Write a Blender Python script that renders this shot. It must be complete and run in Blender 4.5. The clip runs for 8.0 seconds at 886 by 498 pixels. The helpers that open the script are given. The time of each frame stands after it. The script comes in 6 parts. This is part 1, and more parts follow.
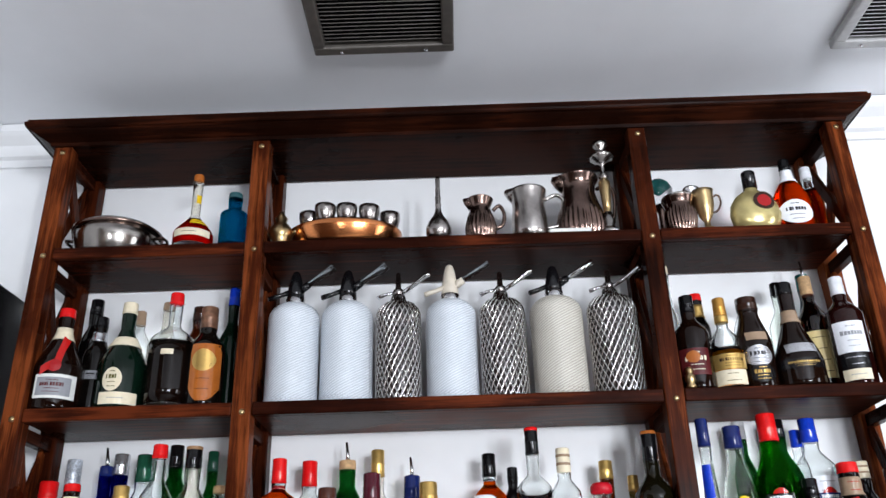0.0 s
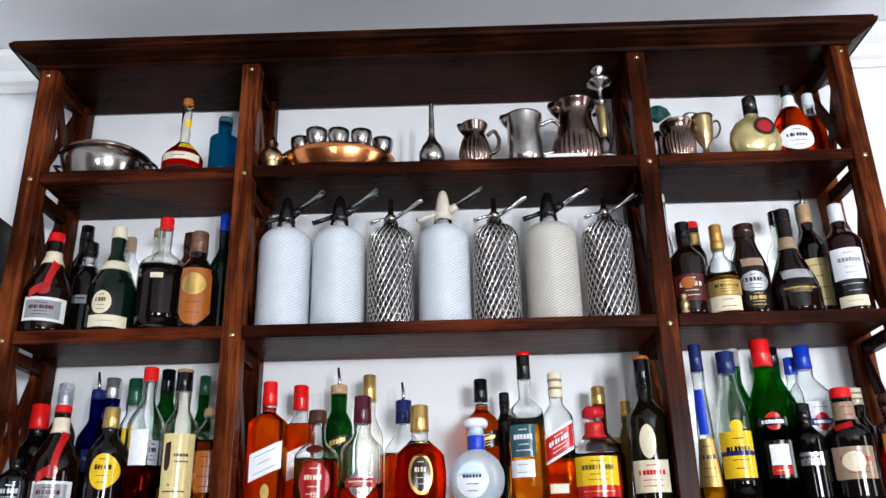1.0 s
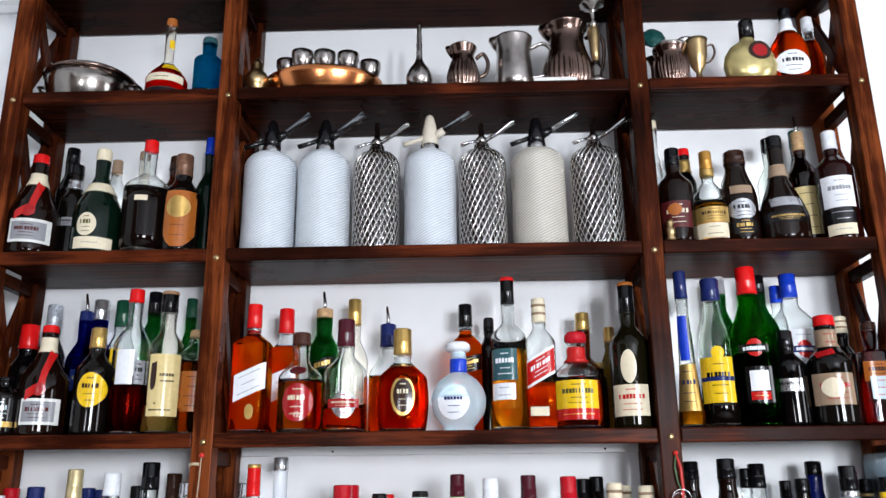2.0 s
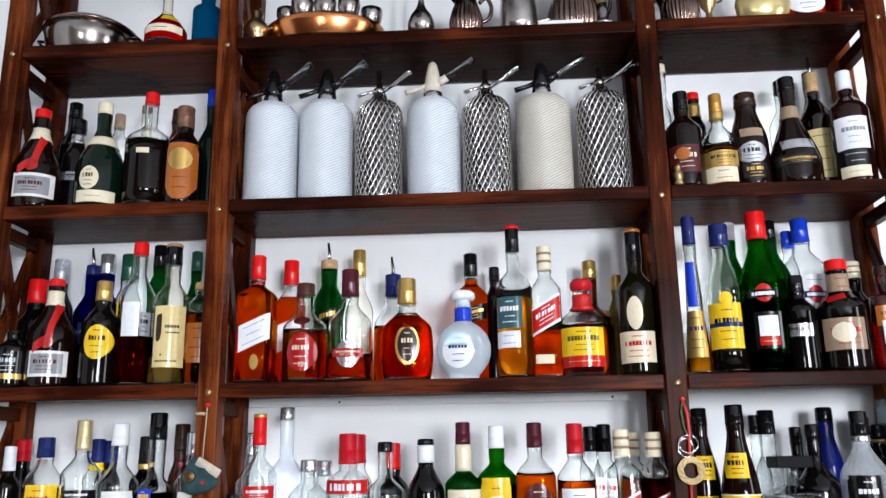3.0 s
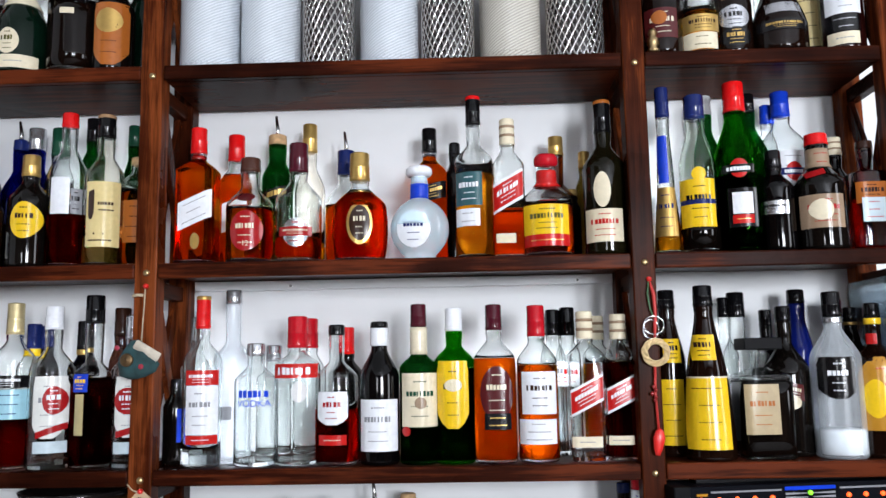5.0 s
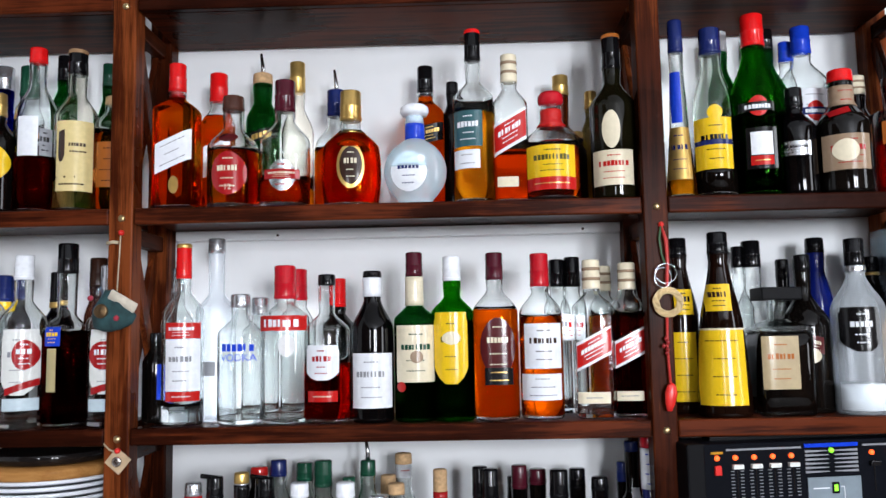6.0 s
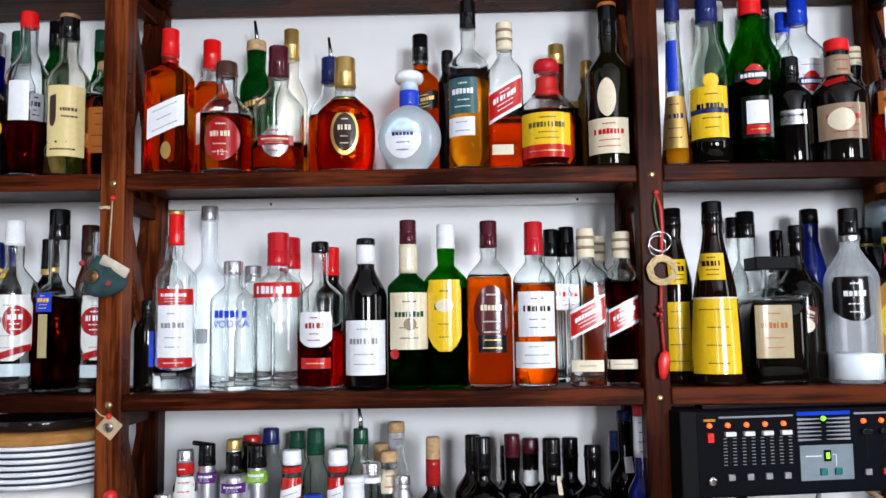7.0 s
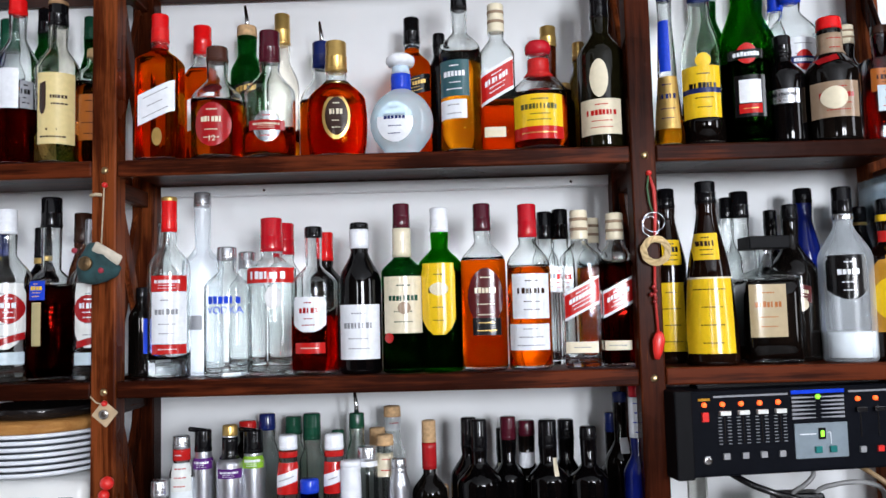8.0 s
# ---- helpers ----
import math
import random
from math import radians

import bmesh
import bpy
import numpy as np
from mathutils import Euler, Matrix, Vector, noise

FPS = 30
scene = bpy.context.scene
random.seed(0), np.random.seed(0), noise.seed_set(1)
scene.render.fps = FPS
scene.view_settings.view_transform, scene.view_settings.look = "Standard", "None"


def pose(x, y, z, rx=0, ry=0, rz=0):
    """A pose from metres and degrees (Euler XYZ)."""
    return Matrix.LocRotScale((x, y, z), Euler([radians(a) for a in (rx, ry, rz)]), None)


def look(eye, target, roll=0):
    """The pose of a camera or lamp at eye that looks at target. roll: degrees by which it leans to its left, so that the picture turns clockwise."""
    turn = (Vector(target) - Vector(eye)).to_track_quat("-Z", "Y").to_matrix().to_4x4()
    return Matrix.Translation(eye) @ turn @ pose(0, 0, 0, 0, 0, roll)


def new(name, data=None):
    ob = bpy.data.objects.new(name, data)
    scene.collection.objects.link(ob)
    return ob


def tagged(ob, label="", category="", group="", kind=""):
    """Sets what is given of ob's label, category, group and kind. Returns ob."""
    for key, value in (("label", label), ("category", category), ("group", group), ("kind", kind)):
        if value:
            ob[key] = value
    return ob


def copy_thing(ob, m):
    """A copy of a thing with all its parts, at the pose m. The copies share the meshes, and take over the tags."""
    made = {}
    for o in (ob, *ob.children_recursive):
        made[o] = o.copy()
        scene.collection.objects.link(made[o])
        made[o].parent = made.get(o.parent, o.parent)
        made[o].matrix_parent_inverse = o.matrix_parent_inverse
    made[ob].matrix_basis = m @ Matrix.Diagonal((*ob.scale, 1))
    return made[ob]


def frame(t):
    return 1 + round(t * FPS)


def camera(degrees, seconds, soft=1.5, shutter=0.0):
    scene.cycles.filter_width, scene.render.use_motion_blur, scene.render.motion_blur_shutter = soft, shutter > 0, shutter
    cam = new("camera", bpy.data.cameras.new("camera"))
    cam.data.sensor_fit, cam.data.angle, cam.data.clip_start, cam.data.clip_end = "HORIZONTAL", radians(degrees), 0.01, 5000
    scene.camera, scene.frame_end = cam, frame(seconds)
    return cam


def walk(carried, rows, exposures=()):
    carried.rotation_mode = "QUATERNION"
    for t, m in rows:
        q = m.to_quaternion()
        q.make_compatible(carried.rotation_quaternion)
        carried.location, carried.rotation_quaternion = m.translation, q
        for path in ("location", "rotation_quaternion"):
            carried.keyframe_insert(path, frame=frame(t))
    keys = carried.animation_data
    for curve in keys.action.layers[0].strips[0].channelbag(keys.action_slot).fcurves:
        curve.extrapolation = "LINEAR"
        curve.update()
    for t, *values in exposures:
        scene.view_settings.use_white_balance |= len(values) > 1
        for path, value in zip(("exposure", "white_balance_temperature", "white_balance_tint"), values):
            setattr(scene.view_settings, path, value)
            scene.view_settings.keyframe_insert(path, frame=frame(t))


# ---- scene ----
cam = camera(56.7, 8.0)
PATH = [
    (0, (-0.009, -1.703, 1.663), (-0.023, 0.116, 2.495), -1.7),
    (0.5, (-0.002, -1.677, 1.639), (-0.015, 0.169, 2.408), -1.3),
    (1, (0.014, -1.654, 1.616), (-0.013, 0.209, 2.342), -1.3),
    (1.5, (0.043, -1.645, 1.605), (0.017, 0.247, 2.253), -0.7),
    (3, (0.098, -1.608, 1.572), (-0.006, 0.328, 2.065), -0.9),
    (3.5, (0.123, -1.591, 1.555), (0.037, 0.353, 2.016), -1.1),
    (4, (0.133, -1.576, 1.544), (0.07, 0.38, 1.956), -1.2),
    (4.5, (0.136, -1.562, 1.537), (0.076, 0.408, 1.874), -1.0),
    (5.8, (0.13, -1.381, 1.509), (0.079, 0.607, 1.721), -1.2),
    (6, (0.126, -1.381, 1.498), (0.081, 0.608, 1.702), -1.1),
    (6.5, (0.129, -1.377, 1.481), (0.082, 0.614, 1.66), -0.8),
    (7, (0.126, -1.372, 1.462), (0.094, 0.62, 1.639), -0.8),
    (7.5, (0.139, -1.369, 1.449), (0.099, 0.624, 1.606), -0.7),
    (8, (0.133, -1.369, 1.451), (0.106, 0.625, 1.603), -1.5),
]
walk(cam, [(t, look(eye, target, roll)) for t, eye, target, roll in PATH], [(0, -0.20, 6500, 14), (8, -0.29, 6500, 14)])

# ---- light and exposure ----
world = bpy.data.worlds.new("world")
scene.world = world
world.use_nodes = True
wn = world.node_tree
sky = wn.nodes.new("ShaderNodeTexSky")
sky.sky_type, sky.sun_disc = "NISHITA", False
sky.sun_elevation, sky.sun_rotation = radians(40), radians(150)
wn.links.new(sky.outputs[0], wn.nodes["Background"].inputs[0])
wn.nodes["Background"].inputs[1].default_value = 0.12

CEIL = 2.932
WALL_Y = 0.225
ROOM_X0, ROOM_X1, ROOM_Y0 = -1.272, 2.7, -4.6
# openings of the windows: side wall (y0, y1, z0, z1) and far wall (x0, x1, z0, z1)
EAST_WINS = [(-1.75, -1.15, 1.3, 2.6)]
SOUTH_WINS = [(-0.80, -0.50, 1.5, 2.2), (1.15, 1.55, 1.4, 2.4), (1.85, 2.25, 1.4, 2.4)]


def window_lamp(w, h, place, target, power):
    data = bpy.data.lights.new("window_daylight", "AREA")
    data.shape, data.size, data.size_y = "RECTANGLE", w, h
    data.energy, data.color = power, (0.88, 0.945, 1.0)
    new("window_daylight", data).matrix_world = look(place, target)


for y0, y1, z0, z1 in EAST_WINS:
    window_lamp(y1 - y0, z1 - z0, (ROOM_X1 - 0.02, (y0 + y1) / 2, (z0 + z1) / 2), (0, (y0 + y1) / 2, (z0 + z1) / 2), 24)
for (x0, x1, z0, z1), power in zip(SOUTH_WINS, (26, 122, 122)):
    window_lamp(x1 - x0, z1 - z0, ((x0 + x1) / 2, ROOM_Y0 + 0.02, (z0 + z1) / 2), ((x0 + x1) / 2, 0, (z0 + z1) / 2), power)

# ---- materials ----
MATS = {}


def nodes_of(name):
    m = bpy.data.materials.new(name)
    m.use_nodes = True
    t = m.node_tree
    return m, t, t.nodes["Principled BSDF"]


def link_noise(t, scale, detail=3.0, coord="Object", stretch=None):
    tc = t.nodes.new("ShaderNodeTexCoord")
    src = tc.outputs[coord]
    if stretch:
        mp = t.nodes.new("ShaderNodeMapping")
        mp.inputs["Scale"].default_value = stretch
        t.links.new(src, mp.inputs[0])
        src = mp.outputs[0]
    n = t.nodes.new("ShaderNodeTexNoise")
    n.inputs["Scale"].default_value, n.inputs["Detail"].default_value = scale, detail
    t.links.new(src, n.inputs["Vector"])
    return n


def add_bump(t, bsdf, height, strength, distance):
    bp = t.nodes.new("ShaderNodeBump")
    bp.inputs["Strength"].default_value, bp.inputs["Distance"].default_value = strength, distance
    t.links.new(height, bp.inputs["Height"])
    t.links.new(bp.outputs[0], bsdf.inputs["Normal"])


def ramp(t, src, stops):
    r = t.nodes.new("ShaderNodeValToRGB")
    while len(r.color_ramp.elements) < len(stops):
        r.color_ramp.elements.new(0.5)
    for e, (pos, col) in zip(r.color_ramp.elements, stops):
        e.position, e.color = pos, (*col, 1)
    t.links.new(src, r.inputs[0])
    return r


def plain(name, col, rough=0.5, metal=0.0, vary=0.12, scale=60.0, bump=0.0, coat=0.0, spec=0.5):
    """A surface with a fine grain and a coarser unevenness of tone."""
    if name in MATS:
        return MATS[name]
    m, t, b = nodes_of(name)
    n1, n2 = link_noise(t, scale, 4), link_noise(t, scale * 0.11, 2)
    mix = t.nodes.new("ShaderNodeMath")
    mix.operation = "MULTIPLY"
    t.links.new(n1.outputs[0], mix.inputs[0])
    t.links.new(n2.outputs[0], mix.inputs[1])
    lo = tuple(c * (1 - vary) for c in col)
    hi = tuple(min(1, c * (1 + vary)) for c in col)
    r = ramp(t, mix.outputs[0], [(0.12, lo), (0.4, hi)])
    t.links.new(r.outputs[0], b.inputs["Base Color"])
    b.inputs["Roughness"].default_value, b.inputs["Metallic"].default_value = rough, metal
    b.inputs["Coat Weight"].default_value = coat
    b.inputs["Specular IOR Level"].default_value = spec
    b.inputs["Coat Roughness"].default_value = 0.08
    if bump:
        add_bump(t, b, n1.outputs[0], bump, 0.002)
    MATS[name] = m
    return m


def wood(name, axis, dark, mid, light, rough=0.26, gloss=0.03):
    """Varnished timber with its grain along one axis, worn paler in patches."""
    m, t, b = nodes_of(name)
    st = [26.0, 26.0, 26.0]
    st["xyz".index(axis)] = 1.4
    grain = link_noise(t, 3.0, 8, stretch=st)
    grain.inputs["Distortion"].default_value = 0.5
    fine = link_noise(t, 14.0, 4, stretch=st)
    wear = link_noise(t, 4.0, 4)
    info = t.nodes.new("ShaderNodeObjectInfo")
    total = None
    for src, k in ((grain.outputs[0], 0.55), (fine.outputs[0], 0.25), (wear.outputs[0], 0.75), (info.outputs["Random"], 0.16)):
        add = t.nodes.new("ShaderNodeMath")
        add.operation = "MULTIPLY_ADD"
        add.inputs[1].default_value = k
        t.links.new(src, add.inputs[0])
        if total:
            t.links.new(total, add.inputs[2])
        else:
            add.inputs[2].default_value = 0.0
        total = add.outputs[0]
    r = ramp(t, total, [(0.62, dark), (0.86, mid), (1.08, light)])
    t.links.new(r.outputs[0], b.inputs["Base Color"])
    rr = ramp(t, wear.outputs[0], [(0.3, (rough - 0.06,) * 3), (0.7, (rough + 0.14,) * 3)])
    t.links.new(rr.outputs[0], b.inputs["Roughness"])
    b.inputs["Specular IOR Level"].default_value = gloss
    add_bump(t, b, grain.outputs[0], 0.22, 0.0010)
    return m


WOOD = {"x": wood("mahogany_x", "x", (0.006, 0.0014, 0.0008), (0.026, 0.0052, 0.0022), (0.100, 0.0200, 0.0065)),
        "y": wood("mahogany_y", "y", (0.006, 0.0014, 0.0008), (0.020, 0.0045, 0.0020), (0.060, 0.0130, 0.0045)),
        "z": wood("mahogany_z", "z", (0.008, 0.0018, 0.0008), (0.050, 0.0098, 0.0030), (0.180, 0.0430, 0.0115)),
        # darkened copy of the mahogany: shade on soffit and cornice put into the colour
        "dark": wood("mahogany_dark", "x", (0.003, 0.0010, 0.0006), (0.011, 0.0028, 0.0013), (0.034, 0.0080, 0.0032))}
PINE = wood("board_wood", "x", (0.30, 0.13, 0.035), (0.45, 0.22, 0.07), (0.55, 0.30, 0.11))


def glass(name, tint, clear=0.5, rough=0.0):
    """Bottle glass: refracting, and letting part of the light straight through."""
    m = bpy.data.materials.new(name)
    m.use_nodes = True
    t = m.node_tree
    t.nodes.clear()
    out, mix = t.nodes.new("ShaderNodeOutputMaterial"), t.nodes.new("ShaderNodeMixShader")
    tr, gl = t.nodes.new("ShaderNodeBsdfTransparent"), t.nodes.new("ShaderNodeBsdfGlass")
    tr.inputs[0].default_value = (*tint, 1)
    gl.inputs["Color"].default_value = (*tint, 1)
    gl.inputs["Roughness"].default_value, gl.inputs["IOR"].default_value = max(rough, 0.03), 1.45
    mix.inputs[0].default_value = 1 - clear
    t.links.new(tr.outputs[0], mix.inputs[1])
    t.links.new(gl.outputs[0], mix.inputs[2])
    t.links.new(mix.outputs[0], out.inputs[0])
    return m


CLEAR = ("clear", "palegreen", "straw", "green", "brightgreen", "teal", "blue")


def thin_glass(name, tint, rough=0.02, veil=0.0, haze=(0.9, 0.93, 0.95), milky=False):
    """A thin glass wall: tinted and see-through, glossier at a glancing view."""
    m = bpy.data.materials.new(name)
    m.use_nodes = True
    t = m.node_tree
    t.nodes.clear()
    out, mix = t.nodes.new("ShaderNodeOutputMaterial"), t.nodes.new("ShaderNodeMixShader")
    tr, gl, lw = t.nodes.new("ShaderNodeBsdfTransparent"), t.nodes.new("ShaderNodeBsdfGlossy"), t.nodes.new("ShaderNodeLayerWeight")
    tr.inputs[0].default_value = (*tint, 1)
    gl.inputs["Color"].default_value = (0.95, 0.97, 1.0, 1)
    gl.inputs["Roughness"].default_value = rough
    lw.inputs["Blend"].default_value = 0.5
    pw, ma = t.nodes.new("ShaderNodeMath"), t.nodes.new("ShaderNodeMath")
    pw.operation, ma.operation = "POWER", "MULTIPLY_ADD"
    pw.inputs[1].default_value = 4.0
    ma.inputs[1].default_value, ma.inputs[2].default_value = 0.75, 0.045
    t.links.new(lw.outputs["Facing"], pw.inputs[0])
    t.links.new(pw.outputs[0], ma.inputs[0])
    t.links.new(ma.outputs[0], mix.inputs[0])
    rf, m3 = t.nodes.new("ShaderNodeBsdfGlass"), t.nodes.new("ShaderNodeMixShader")
    rf.inputs["Color"].default_value = (*tint, 1)
    rf.inputs["IOR"].default_value = 1.14
    m3.inputs[0].default_value = 0.3
    t.links.new(tr.outputs[0], m3.inputs[1])
    t.links.new(rf.outputs[0], m3.inputs[2])
    t.links.new(m3.outputs[0], mix.inputs[1])
    t.links.new(gl.outputs[0], mix.inputs[2])
    last = mix.outputs[0]
    if veil:
        df, m2 = t.nodes.new("ShaderNodeBsdfDiffuse" if milky else "ShaderNodeBsdfTranslucent"), t.nodes.new("ShaderNodeMixShader")
        df.inputs[0].default_value = (*haze, 1)
        m2.inputs[0].default_value = veil
        t.links.new(last, m2.inputs[1])
        t.links.new(df.outputs[0], m2.inputs[2])
        last = m2.outputs[0]
    t.links.new(last, out.inputs[0])
    return m


def dark_glass(name, col):
    m, t, b = nodes_of(name)
    n = link_noise(t, 14.0, 2)
    r = ramp(t, n.outputs[0], [(0.3, tuple(c * 0.6 for c in col)), (0.7, col)])
    t.links.new(r.outputs[0], b.inputs["Base Color"])
    b.inputs["Roughness"].default_value = 0.06
    b.inputs["IOR"].default_value = 1.36
    return m


GLASS = {
    "clear": glass("clear_glass", (0.955, 0.968, 0.965), 0.0),
    "palegreen": glass("pale_green_glass", (0.95, 0.972, 0.95), 0.0),
    "straw": glass("straw_glass", (0.985, 0.975, 0.945), 0.0),
    "green": glass("green_glass", (0.16, 0.52, 0.26), 0.45),
    "brightgreen": glass("bright_green_glass", (0.12, 0.62, 0.07), 0.45),
    "iceblue": thin_glass("ice_blue_glass", (0.78, 0.94, 1.0), 0.03, 0.30, (0.80, 0.94, 0.99), True),
    "teal": glass("teal_glass", (0.05, 0.60, 0.76), 0.4),
    "blue": glass("blue_glass", (0.07, 0.12, 0.60), 0.4),
    "brown": thin_glass("amber_brown_glass", (0.34, 0.12, 0.03)),
    "olive": thin_glass("olive_glass", (0.5, 0.4, 0.08)),
    "orangebrown": thin_glass("orange_brown_glass", (0.48, 0.12, 0.03)),
    "frost": thin_glass("frosted_glass", (0.93, 0.95, 0.97), 0.3, 0.22, (0.80, 0.86, 0.90), True),
    "black": dark_glass("black_glass", (0.0018, 0.0015, 0.0018)),
    "dark": dark_glass("dark_glass", (0.004, 0.003, 0.0025)),
    "darkbrown": dark_glass("dark_brown_glass", (0.008, 0.0028, 0.0016)),
    "darkgreen": dark_glass("dark_green_glass", (0.002, 0.011, 0.006)),
    "darkolive": dark_glass("dark_olive_glass", (0.007, 0.006, 0.0022)),
    "darkblue": dark_glass("cobalt_glass", (0.004, 0.010, 0.12)),
    "darkred": dark_glass("dark_red_glass", (0.018, 0.003, 0.0025)),
    "metal": plain("brushed_aluminium", (0.55, 0.56, 0.60), 0.3, 0.9, 0.08),
    "whitecan": plain("white_enamel", (0.78, 0.80, 0.84), 0.3),
}
GLASS_WORD = {"clear": "clear glass", "palegreen": "pale green glass", "straw": "straw-tinted glass", "green": "green glass",
              "brightgreen": "bright green glass", "iceblue": "pale blue glass", "teal": "teal glass", "blue": "blue glass",
              "brown": "brown glass", "olive": "olive glass", "orangebrown": "orange-brown glass", "frost": "frosted glass",
              "black": "black glass", "dark": "dark glass", "darkbrown": "dark brown glass", "darkgreen": "dark green glass",
              "darkolive": "dark olive glass", "darkblue": "cobalt blue glass", "darkred": "dark red glass",
              "metal": "brushed aluminium", "whitecan": "white enamelled"}


def liquid_material(name, tint, clear):
    m = glass(name, tint, clear)
    for n in m.node_tree.nodes:
        if n.type == "BSDF_GLASS":
            n.inputs["IOR"].default_value = 1.40
    return m


LIQUID = {
    "amber": liquid_material("amber_spirit", (0.90, 0.31, 0.012), 0.06),
    "dark amber": liquid_material("dark_amber_spirit", (0.78, 0.17, 0.006), 0.08),
    "gold": liquid_material("gold_spirit", (0.95, 0.55, 0.06), 0.12),
    "straw": liquid_material("straw_spirit", (0.95, 0.80, 0.45), 0.3),
    "red": liquid_material("red_liqueur", (0.72, 0.035, 0.010), 0.25),
    "darkred": liquid_material("dark_red_liqueur", (0.36, 0.014, 0.008), 0.2),
    "darkbrown": dark_glass("brown_liqueur", (0.005, 0.0022, 0.0014)),
    "black": dark_glass("black_liqueur", (0.003, 0.002, 0.0016)),
    "darkgreen": liquid_material("shaded_green_spirit", (0.025, 0.14, 0.015), 0.08),
    "water": liquid_material("clear_spirit", (0.97, 0.985, 1.0), 0.12),
    "white": plain("creamy_liqueur", (0.74, 0.78, 0.80), 0.4),
}

PAINT = {
    "white": (0.78, 0.80, 0.84), "offwhite": (0.72, 0.73, 0.70), "cream": (0.72, 0.64, 0.47), "manila": (0.70, 0.56, 0.26),
    "sand": (0.432, 0.3384, 0.2016), "tan": (0.3024, 0.2088, 0.1368), "grey": (0.2592, 0.2664, 0.288), "black": (0.004, 0.004, 0.0048),
    "red": (0.66, 0.008, 0.008), "redlabel": (0.48, 0.012, 0.010), "cherry": (0.46, 0.008, 0.016), "crimson": (0.34, 0.010, 0.012),
    "maroon": (0.078, 0.0096, 0.0108), "plum": (0.066, 0.0072, 0.015), "navy": (0.009, 0.018, 0.102), "royal": (0.008, 0.045, 0.50),
    "skyblue": (0.32, 0.58, 0.68), "paleblue": (0.50, 0.60, 0.65), "teal": (0.03, 0.096, 0.108), "tealcap": (0.018, 0.15, 0.144),
    "forest": (0.009, 0.06, 0.033), "olive": (0.084, 0.078, 0.018), "lime": (0.2016, 0.396, 0.0288), "yellow": (0.80, 0.51, 0.014),
    "ochre": (0.4464, 0.2088, 0.0216), "orange": (0.3744, 0.108, 0.018), "umber": (0.03, 0.012, 0.0072), "brown": (0.06, 0.021, 0.0132),
    "purple": (0.09, 0.018, 0.156), "straw": (0.432, 0.36, 0.18), "clearprint": (0.62, 0.62, 0.62),
}


def paint(col, paper=False):
    """Printed paper, foil or plastic of a named colour."""
    if col == "gold":
        return plain("gold_foil", (0.62, 0.40, 0.12), 0.28, 0.75, 0.15)
    if col == "champagne":
        return plain("champagne_foil", (0.66, 0.55, 0.30), 0.3, 0.6, 0.12)
    if col == "orangegold":
        return plain("orange_gold_foil", (0.60, 0.30, 0.06), 0.3, 0.6, 0.15)
    if col == "silver":
        return plain("silver_foil", (0.62, 0.63, 0.66), 0.25, 0.85, 0.1)
    if col == "foil":
        return plain("worn_brown_foil", (0.20, 0.10, 0.06), 0.4, 0.4, 0.5, 90)
    if col == "cork":
        return plain("cork", (0.48, 0.30, 0.15), 0.8, 0, 0.3, 180, 0.4)
    if col == "wood":
        return plain("wooden_stopper", (0.34, 0.19, 0.09), 0.6, 0, 0.25, 90)
    if col == "check":
        return plain("checked_foil", (0.50, 0.54, 0.60), 0.35, 0.3, 0.6, 260)
    if paper:
        return plain(col + "_paper", PAINT[col], 0.17, 0, 0.08, 120, 0.03, 0, 0.45)
    return plain(col + "_print", PAINT[col], 0.13, 0, 0.08, 120, 0.03, 0, 0.3)


PAINTWALL = plain("wall_paint", (0.80, 0.81, 0.82), 0.6, 0, 0.035, 9, 0.06)
CEILPAINT = plain("ceiling_paint", (0.88, 0.90, 0.93), 0.7, 0, 0.03, 6, 0.05)
GLOSSPAINT = plain("gloss_trim_paint", (0.80, 0.81, 0.82), 0.35, 0, 0.04, 20, 0.05)
CHROME = plain("chrome", (0.75, 0.76, 0.78), 0.12, 1.0, 0.06, 40)
BRASS = plain("worn_brass", (0.50, 0.36, 0.18), 0.3, 1.0, 0.25, 60)
STEEL = plain("steel", (0.55, 0.55, 0.56), 0.22, 1.0, 0.2, 30)
PEWTER = plain("tarnished_silver", (0.42, 0.39, 0.37), 0.26, 1.0, 0.45, 26, 0.05)
DARKSILVER = plain("dark_tarnished_silver", (0.19, 0.13, 0.11), 0.22, 1.0, 0.5, 22, 0.05)
COPPER = plain("copper", (0.72, 0.27, 0.10), 0.2, 1.0, 0.3, 18, 0.04)
MATTEBLACK = plain("matte_black", (0.004, 0.004, 0.005), 0.5, 0, 0.2, 60, 0, 0, 0.08)
BLACKPLASTIC = plain("black_plastic", (0.004, 0.004, 0.005), 0.22, 0, 0.2)
CREAMPLASTIC = plain("ivory_plastic", (0.62, 0.56, 0.46), 0.4, 0, 0.1)
CLEARPLASTIC = glass("clear_plastic", (0.85, 0.88, 0.90), 0.5, 0.08)

# ---- mesh helpers ----


def part(name, bm, material, parent=None, label="", smooth=True):
    me = bpy.data.meshes.new(name)
    bm.to_mesh(me)
    bm.free()
    if smooth:
        me.polygons.foreach_set("use_smooth", [True] * len(me.polygons))
    me.materials.append(material)
    ob = new(name, me)
    if parent is not None:
        ob.parent = parent
    if label:
        tagged(ob, label)
    return ob


def thing(name, label, category, group="", kind="", at=(0, 0, 0), rz=0):
    ob = new(name)
    ob.empty_display_size = 0.02
    ob.matrix_world = pose(*at, 0, 0, rz)
    return tagged(ob, label, category, group, kind)


